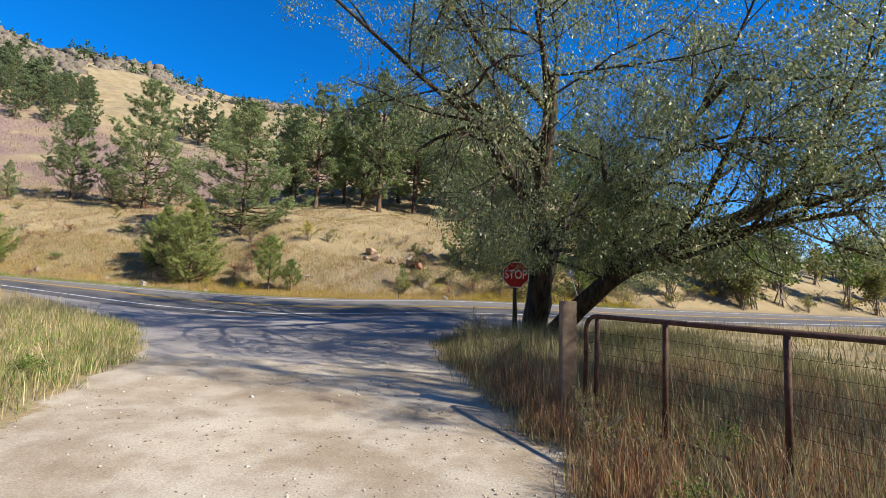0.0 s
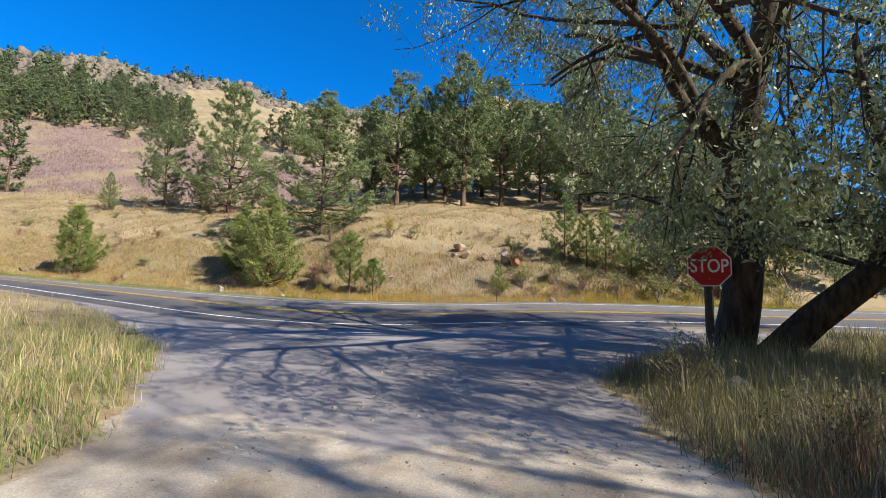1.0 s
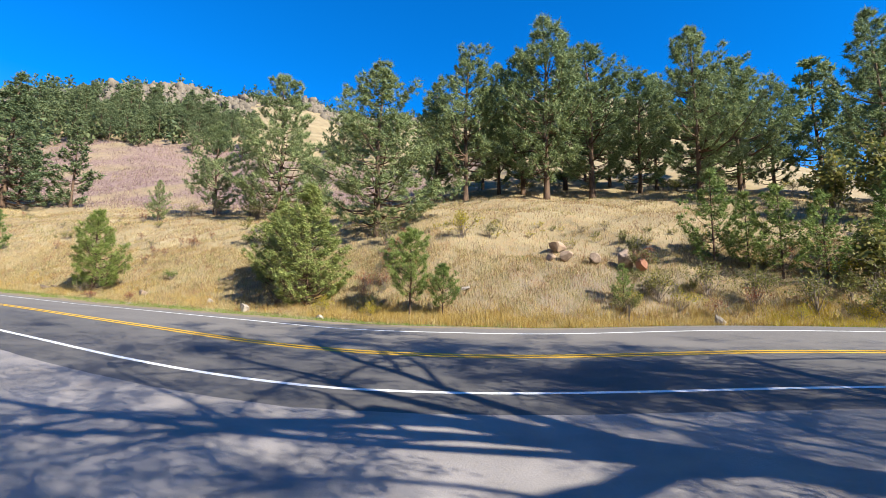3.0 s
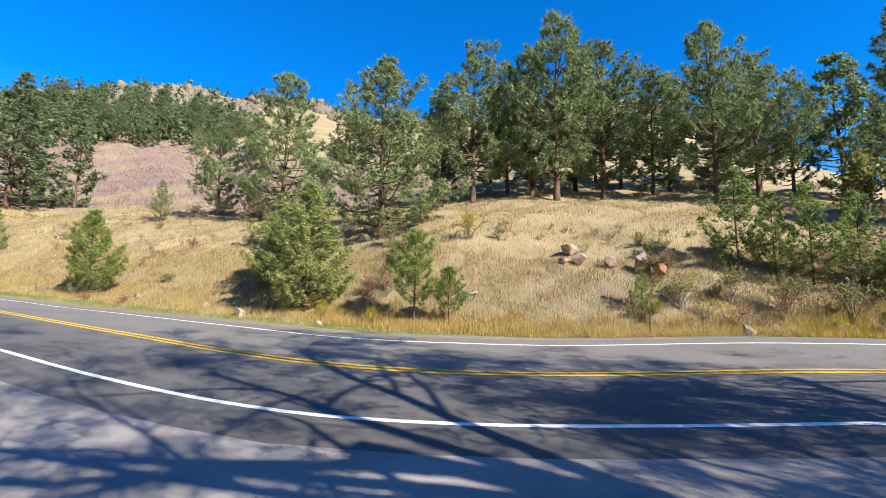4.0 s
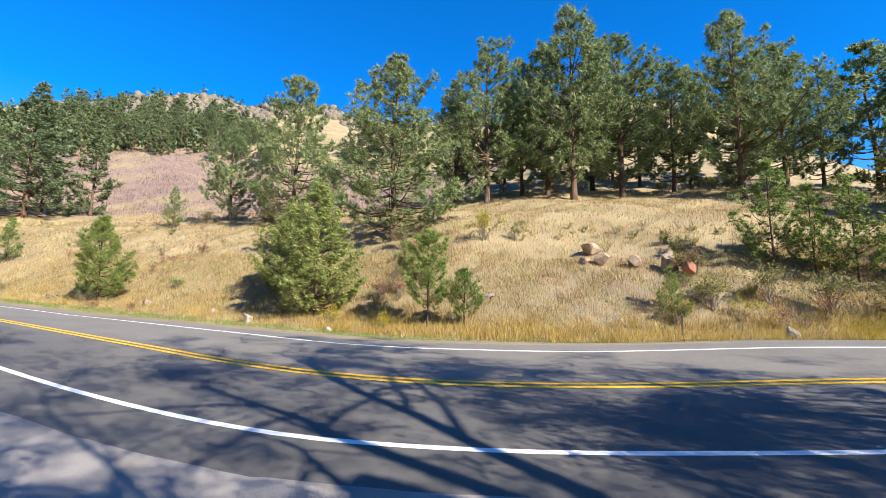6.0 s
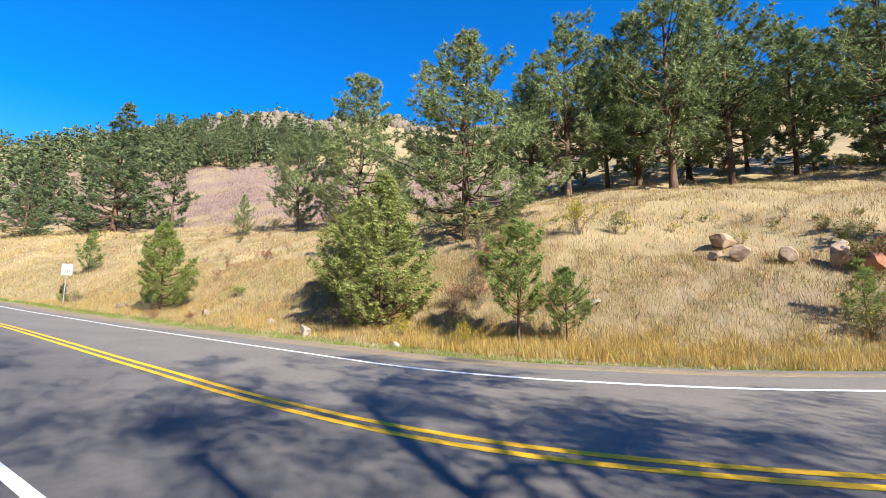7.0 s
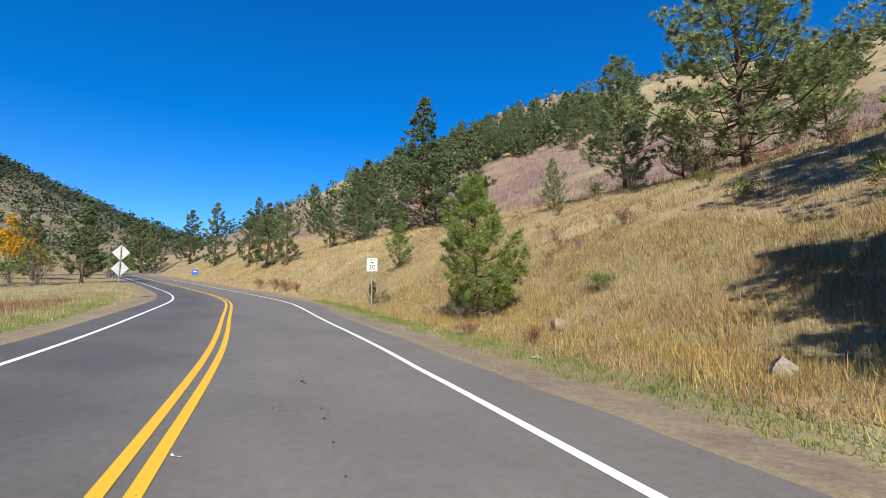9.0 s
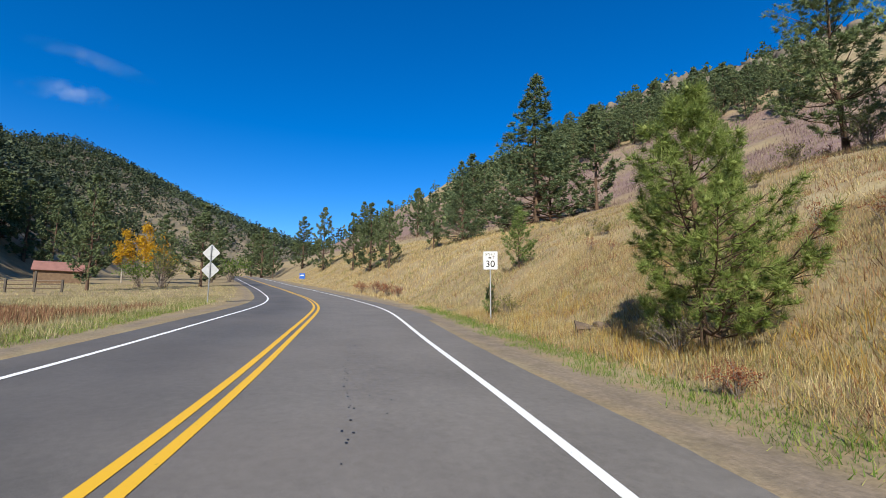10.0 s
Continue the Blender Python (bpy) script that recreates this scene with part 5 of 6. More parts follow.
fence = new("rail_fence")
fence.location = (0, 0, 0)
F0, F1 = Vector((-70.5, -7.5)), Vector((-75.2, 3.0))
for i in range(7):
    p = F0.lerp(F1, i / 6)
    g = at_ground(p.x, p.y)
    hgt = 1.9 if i == 5 else 1.15
    part("post", box(bmesh.new(), 0.16, 0.16, hgt + 0.3, (g.x, g.y, g.z + hgt / 2 - 0.15), None, 0.01), DARK_POST, fence)
    if i < 6:
        q = F0.lerp(F1, (i + 1) / 6)
        g2 = at_ground(q.x, q.y)
        for zz in (0.35, 0.7, 1.02):
            part("rail", tube(bmesh.new(), [g + Vector((0, 0, zz)), g2 + Vector((0, 0, zz + 0.03))], [0.06, 0.05], 6), POST_WOOD, fence)
tagged(fence, "weathered split-rail fence across the meadow", "fence")

# slim stakes beside the highway
for x, y, h, lean_ in ((-2.6, 30.2, 0.8, 0.02), (6.4, 33.0, 0.9, 0.2), (9.0, 33.4, 0.7, -0.05)):
    ob = new("marker_stake", None)
    ob.matrix_basis = Matrix.Translation(at_ground(x, y)) @ Matrix.Rotation(lean_, 4, "Y")
    part("stake", box(bmesh.new(), 0.05, 0.03, h + 0.2, (0, 0, h / 2 - 0.1), None, 0.004), DARK_POST, ob)
    tagged(ob, "slim dark wooden stake at the roadside", "stake")
pole = new("leaning_sign")
pole.matrix_basis = Matrix.Translation(at_ground(9.6, 31.6)) @ Matrix.Rotation(-0.3, 4, "Y")
part("post", tube(bmesh.new(), [(0, 0, -0.2), (0.0, 0, 1.2), (0, 0, 2.6)], [0.03, 0.03, 0.03], 6), GALVANISED, pole, "slim galvanised post")
put(part("plate", prism(bmesh.new(), round_rect(0.46, 0.46, 0.03), -0.003, 0.003), ALUMINIUM, pole, "bare grey back of a diamond sign"), upright(60, 2.3, 0.035, math.pi / 4))
tagged(pole, "grey-backed road sign on a leaning post beside the highway", "sign")


# ---- shrubs ----
def shrub_meshes(seed, height, radius, stems, leaves, leaf, mat, size=(0.03, 0.07)):
    """A bush of thin forked stems with many small leaves."""
    rng = np.random.default_rng(seed)
    wood, P = Wood(), []
    for i in range(stems):
        a, tilt = rng.uniform(0, 6.28), rng.uniform(0.05, 1.0)
        tip = np.array([math.cos(a) * radius * tilt, math.sin(a) * radius * tilt, height * rng.uniform(0.6, 1.0) * (1.1 - 0.35 * tilt)])
        s = np.linspace(0, 1, 5)[:, None]
        pts = tip * s + np.array([0, 0, 0.12 * height]) * np.sin(s * 3.14) + rng.normal(0, 0.03 * height, (5, 3)) * s
        pts[0] = rng.normal(0, 0.06, 3) * (1, 1, 0) + (0, 0, -0.05)
        wood.limb(pts, 0.0075 * (1 - 0.8 * s[:, 0]) * (height + 0.4), 3)
        for k in range(4):
            f = rng.uniform(0.35, 0.95)
            p = np.array([np.interp(f, s[:, 0], pts[:, j]) for j in range(3)])
            d = unit(tip * 0.5 / height + rng.normal(0, 0.6, 3) + (0, 0, 0.3))
            q = p + d * height * rng.uniform(0.12, 0.3)
            wood.limb([p, (p + q) / 2, q], [0.007, 0.005, 0.002], 3)
            P += [p + (q - p) * rng.uniform(0.2, 1.0) for _ in range(leaves)]
        P += [pts[-1]] * leaves
    P = np.array(P) + rng.normal(0, 0.05 * height, (len(P), 3))
    P[:, 2] = np.maximum(P[:, 2], 0.03)
    way = unit(rng.normal(size=P.shape) + (0, 0, 0.3))
    side = unit(np.cross(way, rng.normal(size=P.shape)))
    ln = rng.uniform(*size, (len(P), 1)) * leaf
    v = np.stack([P, P + way * ln * 0.5 + side * ln * 0.3, P + way * ln, P + way * ln * 0.5 - side * ln * 0.3], 1).reshape(-1, 3)
    return wood.mesh("branchwork", TWIG), mesh_of("foliage", v, np.arange(len(v)).reshape(-1, 4), mat)


def shrub(meshes, x, y, scale, turn, label, category="shrub", wide=1.0, group=""):
    ob = new("shrub")
    ob.matrix_basis = stand(x, y, scale, turn, wide)
    part("branchwork", meshes[0], None, ob)
    part("foliage", meshes[1], None, ob)
    return tagged(ob, label, category, group)


S_BROWN = shrub_meshes(41, 1.0, 0.8, 22, 8, 1.0, BUSH_LEAF)
S_RED = shrub_meshes(42, 1.0, 0.8, 22, 8, 1.1, RED_LEAF)
S_GOLD = shrub_meshes(43, 1.0, 0.7, 24, 10, 0.9, GOLD_FLOWER)
S_GREEN = shrub_meshes(44, 1.0, 0.7, 18, 10, 1.2, GREEN_LEAF)
S_BARE = shrub_meshes(45, 1.0, 0.8, 30, 5, 0.8, BUSH_LEAF)
S_TALL = shrub_meshes(46, 1.0, 0.40, 10, 32, 1.15, BUSH_LEAF)
S_TALL_2 = shrub_meshes(56, 1.0, 0.34, 9, 44, 1.0, GREEN_LEAF)
B_GOLD = shrub_meshes(47, 1.0, 0.8, 11, 7, 1.1, GOLD_FLOWER)
B_BROWN = shrub_meshes(48, 1.0, 0.75, 13, 16, 1.2, BUSH_LEAF)
B_RED = shrub_meshes(49, 1.0, 0.9, 11, 6, 1.1, RED_LEAF)
B_BARE = shrub_meshes(50, 1.0, 0.8, 14, 6, 0.8, BUSH_LEAF)
srng = np.random.default_rng(17)
for x, y, h, kind, label in (
    (-15.0, 36.4, 1.5, S_BROWN, "brown-leaved shrub under the pine"), (-13.6, 36.8, 0.8, S_BARE, "bare twiggy shrub on the bank"), (-10.6, 36.6, 1.5, S_GOLD, "yellowing shrub at the bank's rim"),
    (-9.2, 37.4, 0.9, S_BROWN, "olive shrub at the bank's rim"), (-13.0, 30.4, 0.9, S_BROWN, "low brown shrub beside the young pine"), (-12.4, 29.2, 0.7, S_GOLD, "low golden shrub beside the young pine"),
    (-14.8, 29.6, 0.8, S_GOLD, "low golden shrub at the bank's foot"), (-18.4, 31.4, 1.3, S_BARE, "bare dark shrub beside the bushy pine"), (-1.2, 33.2, 1.4, S_BROWN, "olive shrub below the boulders"),
    (0.8, 34.0, 1.5, S_BROWN, "olive shrub on the bank"), (2.4, 33.6, 1.6, S_BROWN, "olive shrub on the bank"), (4.4, 33.5, 1.7, S_BROWN, "olive shrub on the bank"), (6.6, 33.8, 1.6, S_BROWN, "olive shrub on the bank"),
    (3.4, 32.2, 0.8, S_GOLD, "low golden shrub beside the highway"), (5.6, 32.6, 0.9, S_GOLD, "low golden shrub beside the highway"), (8.2, 33.2, 0.9, S_GOLD, "low golden shrub beside the highway"), (7.4, 35.2, 1.9, S_BROWN, "olive shrub on the bank"),
    (-35.5, 50.2, 1.6, S_BARE, "dark bare shrub under the pines"), (-33.2, 47.6, 1.8, S_BROWN, "dark shrub under the pine"), (-39.2, 49.0, 1.7, S_BARE, "dark bare shrub under the pines"), (-42.8, 49.4, 1.5, S_BROWN, "dark shrub under the pine"),
    (-31.8, 31.5, 0.8, S_BARE, "dead twiggy shrub under the young pine"), (-42.0, 32.6, 0.9, S_BROWN, "small shrub beside the sign"), (-28.0, 34.0, 0.7, S_GREEN, "small green shrub in the dry grass"), (-26.5, 38.5, 0.9, S_GREEN, "small green shrub in the dry grass"),
    (-30.3, 37.6, 0.8, S_RED, "small red shrub on the slope"), (-26.9, 30.6, 0.5, S_RED, "low orange-red shrub near the shoulder"), (-29.6, 30.4, 0.5, S_RED, "low orange-red shrub near the shoulder"),
    (1.95, 4.2, 0.55, S_BARE, "dusty grey weed by the gate"), (1.75, 4.9, 0.6, S_BARE, "dusty grey weed by the gate"), (2.0, 3.2, 0.45, S_GREEN, "bright green weed by the gate"), (3.0, 4.6, 0.5, S_GREEN, "yellow-green weed behind the gate"),
    (1.0, 11.8, 0.9, S_BARE, "pale dry seed-headed weed on the verge"), (1.6, 9.4, 0.8, S_BARE, "dry weed on the verge"), (-5.6, 6.6, 0.45, S_GREEN, "leafy green weed in the verge"), (-4.9, 4.6, 0.4, S_GREEN, "leafy green weed in the verge"),
    (-66.0, 31.5, 1.3, S_RED, "dark red shrub below the slope"), (-70.0, 31.0, 1.4, S_RED, "dark red shrub below the slope"), (-74.0, 30.0, 1.3, S_RED, "dark red shrub below the slope"), (-62.0, 31.8, 1.1, S_RED, "dark red shrub below the slope"),
    (-91.0, 6.6, 4.8, S_BROWN, "olive willow shrub in the meadow"), (-90.0, 4.4, 3.6, S_GREEN, "green shrub in the meadow"), (-118.0, 10.0, 5.0, S_GREEN, "rounded green shrub by the highway"), (-112.0, 8.0, 4.0, S_GREEN, "rounded green shrub by the highway"),
):
    shrub(kind, x, y, h, srng.uniform(0, 6.28), label)
# sumac clumps on the slope
for i in range(26):
    x, y = srng.uniform(-60, -20), srng.uniform(38, 60)
    shrub(B_RED if i % 3 else B_BARE, x, y, srng.uniform(0.5, 1.0), srng.uniform(0, 6.28), "low reddish sumac on the slope", group="sumac on the slope")
# brush under and behind the hill group's pines
for i in range(34):
    shrub((B_BROWN, B_BARE, B_GOLD)[i % 3], srng.uniform(-20, 20), srng.uniform(57, 67), srng.uniform(0.9, 1.7), srng.uniform(0, 6.28), ("olive brush", "bare brown brush", "golden brush")[i % 3] + " under the pines on the hill", group="brush under the pines")

# low brush along the rim of the bank and in the rusty gully
for i in range(30):
    x, y = srng.uniform(-13, 2), srng.uniform(36.8, 39.6)
    shrub((B_GOLD, B_BROWN, B_BARE, B_GOLD)[i % 4], x, y, srng.uniform(0.3, 0.65), srng.uniform(0, 6.28), ("low golden brush", "low olive brush", "low bare brush", "low golden brush")[i % 4] + " along the rim of the bank", group="brush on the bank")
for i in range(40):
    x = srng.uniform(-2.5, 15)
    y = float(road_y(x)) + srng.uniform(8.4, 13.5)
    shrub((B_BROWN, B_GOLD, B_BROWN, B_RED, B_BARE)[i % 5], x, y, srng.uniform(0.5, 1.2), srng.uniform(0, 6.28), ("olive brush", "golden brush", "olive brush", "reddish brush", "bare grey brush")[i % 5] + " on the bank below the young pines", group="brush on the bank")
for i in range(34):
    f = srng.uniform(0, 1)
    x, y = -13.4 - 0.7 * f + srng.normal(0, 0.35), 30.5 + 6.0 * f
    shrub((B_RED, B_BARE)[i % 2], x, y, srng.uniform(0.4, 0.95), srng.uniform(0, 6.28), "low rusty brush in the gully of the bank", group="brush in the gully")
# thicket of small trees along the highway beyond the willow
for i in range(48):
    x = srng.uniform(6, 62)
    y = float(road_y(x)) + srng.uniform(7.6, 20.0)
    shrub(S_TALL_2 if i % 9 == 1 else S_TALL, x, y, srng.uniform(2.2, 6.0), srng.uniform(0, 6.28), "olive-leaved scrub tree beyond the highway", "tree", srng.uniform(0.9, 1.3), "thicket beyond the highway")
for i in range(36):
    x = srng.uniform(3, 50)
    y = float(road_y(x)) + srng.uniform(6.6, 11.0)
    shrub((B_BROWN, B_GOLD, B_BARE)[i % 3], x, y, srng.uniform(0.7, 1.7), srng.uniform(0, 6.28), "low olive and golden brush below the scrub trees", group="brush below the scrub trees")
# rusty and green brush on the slope beside the speed limit sign
drng = np.random.default_rng(77)
for i in range(26):
    x, y = drng.uniform(-46, -29), drng.uniform(33.2, 45.5)
    shrub((B_RED, B_BARE, B_BROWN, B_RED, B_RED)[i % 5], x, y, drng.uniform(0.3, 0.75), drng.uniform(0, 6.28), ("rusty brush", "bare grey brush", "olive brush", "rusty brush", "rusty brush")[i % 5] + " in the dry grass of the slope", group="brush on the slope")
shrub(S_GOLD, 30.0, 27.5, 2.4, 0.4, "bright yellow-green bush beside the highway")


def aspen(seed, h):
    rng = np.random.default_rng(seed)
    wood, P = Wood(), []
    zs = np.linspace(0, h, 6)
    wood.limb(np.stack([0.05 * np.sin(zs), 0.05 * np.cos(zs), zs], -1), 0.12 * (1 - zs / h * 0.9), 6)
    for i in range(26):
        z = h * rng.uniform(0.25, 1.0)
        a = rng.uniform(0, 6.28)
        tip = np.array([math.cos(a), math.sin(a), 0.7]) * h * 0.28 * (1.15 - z / h) + (0, 0, z)
        wood.limb([(0, 0, z), (tip + (0, 0, z)) / 2, tip], [0.04, 0.025, 0.008], 4)
        P += [np.array((0, 0, z)) + (tip - (0, 0, z)) * f for f in rng.uniform(0.3, 1.0, 90)]
    P = np.array(P) + rng.normal(0, 0.22, (len(P), 3))
    way, side = unit(rng.normal(size=P.shape)), unit(rng.normal(size=P.shape))
    v = np.stack([P, P + way * 0.12 + side * 0.09, P + way * 0.22, P + way * 0.12 - side * 0.09], 1).reshape(-1, 3)
    return wood.mesh("trunk", PALE_STONE), mesh_of("crown", v, np.arange(len(v)).reshape(-1, 4), ASPEN_LEAF)


ASPEN = aspen(51, 7.0)
for x, y, s, t in ((-107, -3.5, 1.15, 0.2), (-108, -1.0, 1.3, 1.3), (-109.5, 1.2, 1.1, 2.0)):
    tree("aspen_tree", *ASPEN, stand(x, y, s, t), "small aspen in golden autumn leaf", group="golden aspens")


# ---- grass ----
def grass(name, xs, ys, heights, blades, width, spread, mat, rng, label, lean=0.35, bent=False):
    """Clumps of tapering blades, one mesh."""
    n = len(xs)
    x = np.repeat(xs, blades) + rng.normal(0, spread, n * blades)
    y = np.repeat(ys, blades) + rng.normal(0, spread, n * blades)
    h = np.repeat(heights, blades) * rng.uniform(0.45, 1.15, n * blades)
    P = np.stack([x, y, terrain(x, y) - 0.02], -1)
    a = rng.uniform(0, 6.28, len(P))
    off = np.stack([np.cos(a), np.sin(a), 0 * a], -1) * (h * np.abs(rng.normal(0, lean, len(P))))[:, None]
    b = rng.uniform(0, 6.28, len(P))
    side = np.stack([np.cos(b), np.sin(b), 0 * b], -1) * (width * rng.uniform(0.6, 1.4, len(P)))[:, None] * 0.5
    up = np.array([0, 0, 1.0]) * h[:, None]
    if bent:
        mid = P + up * 0.62 + off * 0.35
        v = np.stack([P - side, P + side, mid + side * 0.7, mid - side * 0.7, P + up + off], 1).reshape(-1, 3)
        k = np.arange(len(P))[:, None] * 5
        f = np.concatenate([k + [0, 1, 2], k + [0, 2, 3], k + [3, 2, 4]], 0)
    else:
        v = np.stack([P - side, P + side, P + up + off], 1).reshape(-1, 3)
        f = np.arange(len(v)).reshape(-1, 3)
    return tagged(new(name, mesh_of(name, v, f, mat)), label, "grass", kind="stuff")


grng = np.random.default_rng(99)


def sow(n, x0, x1, y0, y1, keep):
    x, y = grng.uniform(x0, x1, n), grng.uniform(y0, y1, n)
    k = keep(x, y)
    return x[k], y[k]


def sow_along(n, x0, x1, v0, v1, keep=None):
    """Places along the highway by distance from its line, evenly spread."""
    x, v = grng.uniform(x0, x1, n), v0 + (v1 - v0) * grng.uniform(0, 1, n)
    s = foot_y(x + 0.5) - foot_y(x - 0.5)
    y = np.maximum(foot_y(x), road_y(x)) * (v > 0) + np.minimum(foot_y(x), road_y(x)) * (v <= 0) + v * np.sqrt(1 + s * s)
    if keep is None:
        return x, y
    k = keep(x, y)
    return x[k], y[k]


def on_bank(x, y):
    e = lateral(x, y) - 4.9
    return ((e > 6.5) | (x > -4 + 6 * grng.normal(size=x.shape)) | (x < -44)) & (e > 1.0) & (e < 32) & (grng.uniform(0, 1, x.shape) < np.interp(e, [1, 3, 9, 16, 32], [1, 1, 0.9, 0.6, 0.3]) * np.clip(0.72 + 0.9 * lumps(x, y, 1.7, 41), 0.15, 1) * (1 - 0.6 * bare_bank(x, y)))


bx, by = sow(50000, -62, 16, 26, 62, on_bank)
grass("dry_grass", bx, by, grng.uniform(0.10, 0.30, len(bx)), 8, 0.021, 0.13, DRY_GRASS, grng, "dry straw-coloured grass on the bank", 0.6)
bx, by = sow_along(24000, -46, 12, 6.3, 13.5, lambda x, y: lumps(x, y, 1.3, 42) + grng.normal(0, 0.4, x.shape) > -0.35 + 0.9 * bare_bank(x, y))
grass("dry_grass", bx, by, grng.uniform(0.10, 0.32, len(bx)), 11, 0.009, 0.12, DRY_GRASS, grng, "fine dry grass on the bank beside the highway", 0.55)
bx, by = sow_along(5600, -62, 16, 6.4, 12.0, lambda x, y: lumps(x, y, 3, 31) > 0.0)
grass("tall_grass", bx, by, grng.uniform(0.18, 0.46, len(bx)), 8, 0.010, 0.14, PALE_GRASS, grng, "tall pale seeding grass along the bank's foot", 0.45)
bx, by = sow_along(9500, -52, 14, 5.35, 6.75, lambda x, y: np.abs(lateral(x, y) - 5.95 - 0.2 * lumps(x, y, 3, 33)) < 0.55 * grng.uniform(0.1, 1, x.shape))
grass("green_grass", bx, by, grng.uniform(0.05, 0.16, len(bx)), 9, 0.015, 0.09, GREEN_GRASS, grng, "short green grass along the gravel shoulder", 0.6)


def gravel(n, x0, x1, y0, y1, lo, hi, mat, label):
    """Loose angular stones lying on the drive, one mesh."""
    x, y = grng.uniform(x0, x1, n), grng.uniform(y0, y1, n)
    k = (drive_mask(x, y) > 0.5) & (lumps(x, y, 1.6, 91) + grng.normal(0, 0.5, n) > -0.2)
    x, y = x[k], y[k]
    P = np.stack([x, y, terrain(x, y)], -1)
    r = grng.uniform(lo, hi, (len(P), 1, 1)) * grng.uniform(0.5, 1.0, (len(P), 1, 1))
    axes = np.array([(1, 0, 0), (-1, 0, 0), (0, 1, 0), (0, -1, 0), (0, 0, 0.7), (0, 0, -0.4)], float)
    v = P[:, None] + r * (axes[None] * grng.uniform(0.6, 1.3, (len(P), 6, 1)) + grng.normal(0, 0.2, (len(P), 6, 3)))
    tri = np.array([(0, 2, 4), (2, 1, 4), (1, 3, 4), (3, 0, 4), (2, 0, 5), (1, 2, 5), (3, 1, 5), (0, 3, 5)])
    f = (np.arange(len(P))[:, None, None] * 6 + tri[None]).reshape(-1, 3)
    return tagged(new("gravel", mesh_of("gravel", v.reshape(-1, 3), f, mat)), label, "gravel", kind="stuff")


gravel(5200, -4.4, 1.8, 0.5, 11, 0.008, 0.022, GRAVEL_STONE, "fine pale gravel scattered over the dirt drive")
gravel(420, -4.4, 1.8, 0.8, 13, 0.018, 0.045, GRAVEL_STONE, "larger loose stones on the dirt drive")


def left_verge(x, y):
    fade = np.clip((x + 19) / 9, 0.08, 1) * np.clip((y + 3) / 4, 0.1, 1)
    return (lateral(x, y) < -4.8) & (drive_mask(x, y) < 0.25) & (x < -3.0) & (grng.uniform(0, 1, x.shape) < fade)


bx, by = sow(9500, -28, -3.6, -3, 19, left_verge)
grass("tall_grass", bx, by, grng.uniform(0.15, 0.42, len(bx)), 8, 0.010, 0.12, PALE_GRASS, grng, "tall pale grass beside the dirt drive", 0.5, True)
bx, by = sow(7000, -22, -3.6, -3, 16, lambda x, y: left_verge(x, y) & (grng.uniform(0, 1, x.shape) < np.clip((x + 12) / 6, 0, 1)))
grass("green_grass", bx, by, grng.uniform(0.12, 0.3, len(bx)), 10, 0.01, 0.08, GREEN_GRASS, grng, "short green grass beside the dirt drive", 0.5, True)


def right_verge(x, y):
    return (lateral(x, y) < -4.8) & (drive_mask(x, y) < 0.2) & (x > -0.6)


bx, by = sow(7500, -0.5, 9, -1, 20, right_verge)
edge_gap = 1 - drive_mask(bx - 0.9, by) * 0.5 - drive_mask(bx - 0.45, by) * 0.25
grass("tall_grass", bx, by, grng.uniform(0.14, 0.46, len(bx)) * edge_gap, 7, 0.009, 0.12, PALE_GRASS, grng, "tall dry grass round the gate and willow", 0.5, True)
bx, by = sow(5200, 0.4, 8, 1.5, 15.5, right_verge)
edge_gap = 1 - drive_mask(bx - 0.7, by) * 0.5
grass("tall_grass", bx, by, grng.uniform(0.3, 0.75, len(bx)) * edge_gap, 6, 0.008, 0.13, PALE_GRASS, grng, "tall seeding straw grass behind the gate", 0.35, True)
bx, by = sow(2600, 1.2, 6.5, 2.5, 9.5, lambda x, y: right_verge(x, y) & (lumps(x, y, 2.6, 81) > -0.2))
grass("rusty_weed", bx, by, grng.uniform(0.3, 0.7, len(bx)), 6, 0.008, 0.13, RUST_WEED, grng, "tall rusty-brown dead grass at the gate", 0.35, True)
bx, by = sow(6000, 7, 60, 2, 44, right_verge)
grass("dry_grass", bx, by, grng.uniform(0.3, 0.6, len(bx)), 8, 0.03, 0.2, PALE_GRASS, grng, "dry grass in the field beyond the gate")


def meadow(x, y):
    v = lateral(x, y)
    return (v < -5.4) & (v > -46) & (grng.uniform(0, 1, x.shape) < np.interp(-v, [5, 12, 45], [1, 0.8, 0.4]))


bx, by = sow_along(11000, -66, -23, -5.0, -17.0, lambda x, y: lumps(x, y, 2.1, 43) + grng.normal(0, 0.4, x.shape) > -0.4)
grass("dry_grass", bx, by, grng.uniform(0.08, 0.32, len(bx)), 9, 0.012, 0.13, PALE_GRASS, grng, "fine pale grass beside the highway", 0.6)
bx, by = sow_along(3500, -60, -22, -4.75, -6.4)
grass("green_grass", bx, by, grng.uniform(0.05, 0.18, len(bx)), 8, 0.014, 0.1, GREEN_GRASS, grng, "short green grass along the meadow verge", 0.6)
bx, by = sow(11000, -100, -22, -22, 21, meadow)
grass("dry_grass", bx, by, grng.uniform(0.12, 0.36, len(bx)), 8, 0.022, 0.18, PALE_GRASS, grng, "pale dry grass in the valley meadow")
bx, by = sow(3800, -52, -36, 6, 18, lambda x, y: (lateral(x, y) < -7.6) & (lumps(x, y, 9, 3) > -0.2))
grass("sumac_patch", bx, by, grng.uniform(0.18, 0.42, len(bx)), 9, 0.03, 0.2, RUST_WEED, grng, "dull red weeds in the valley meadow")


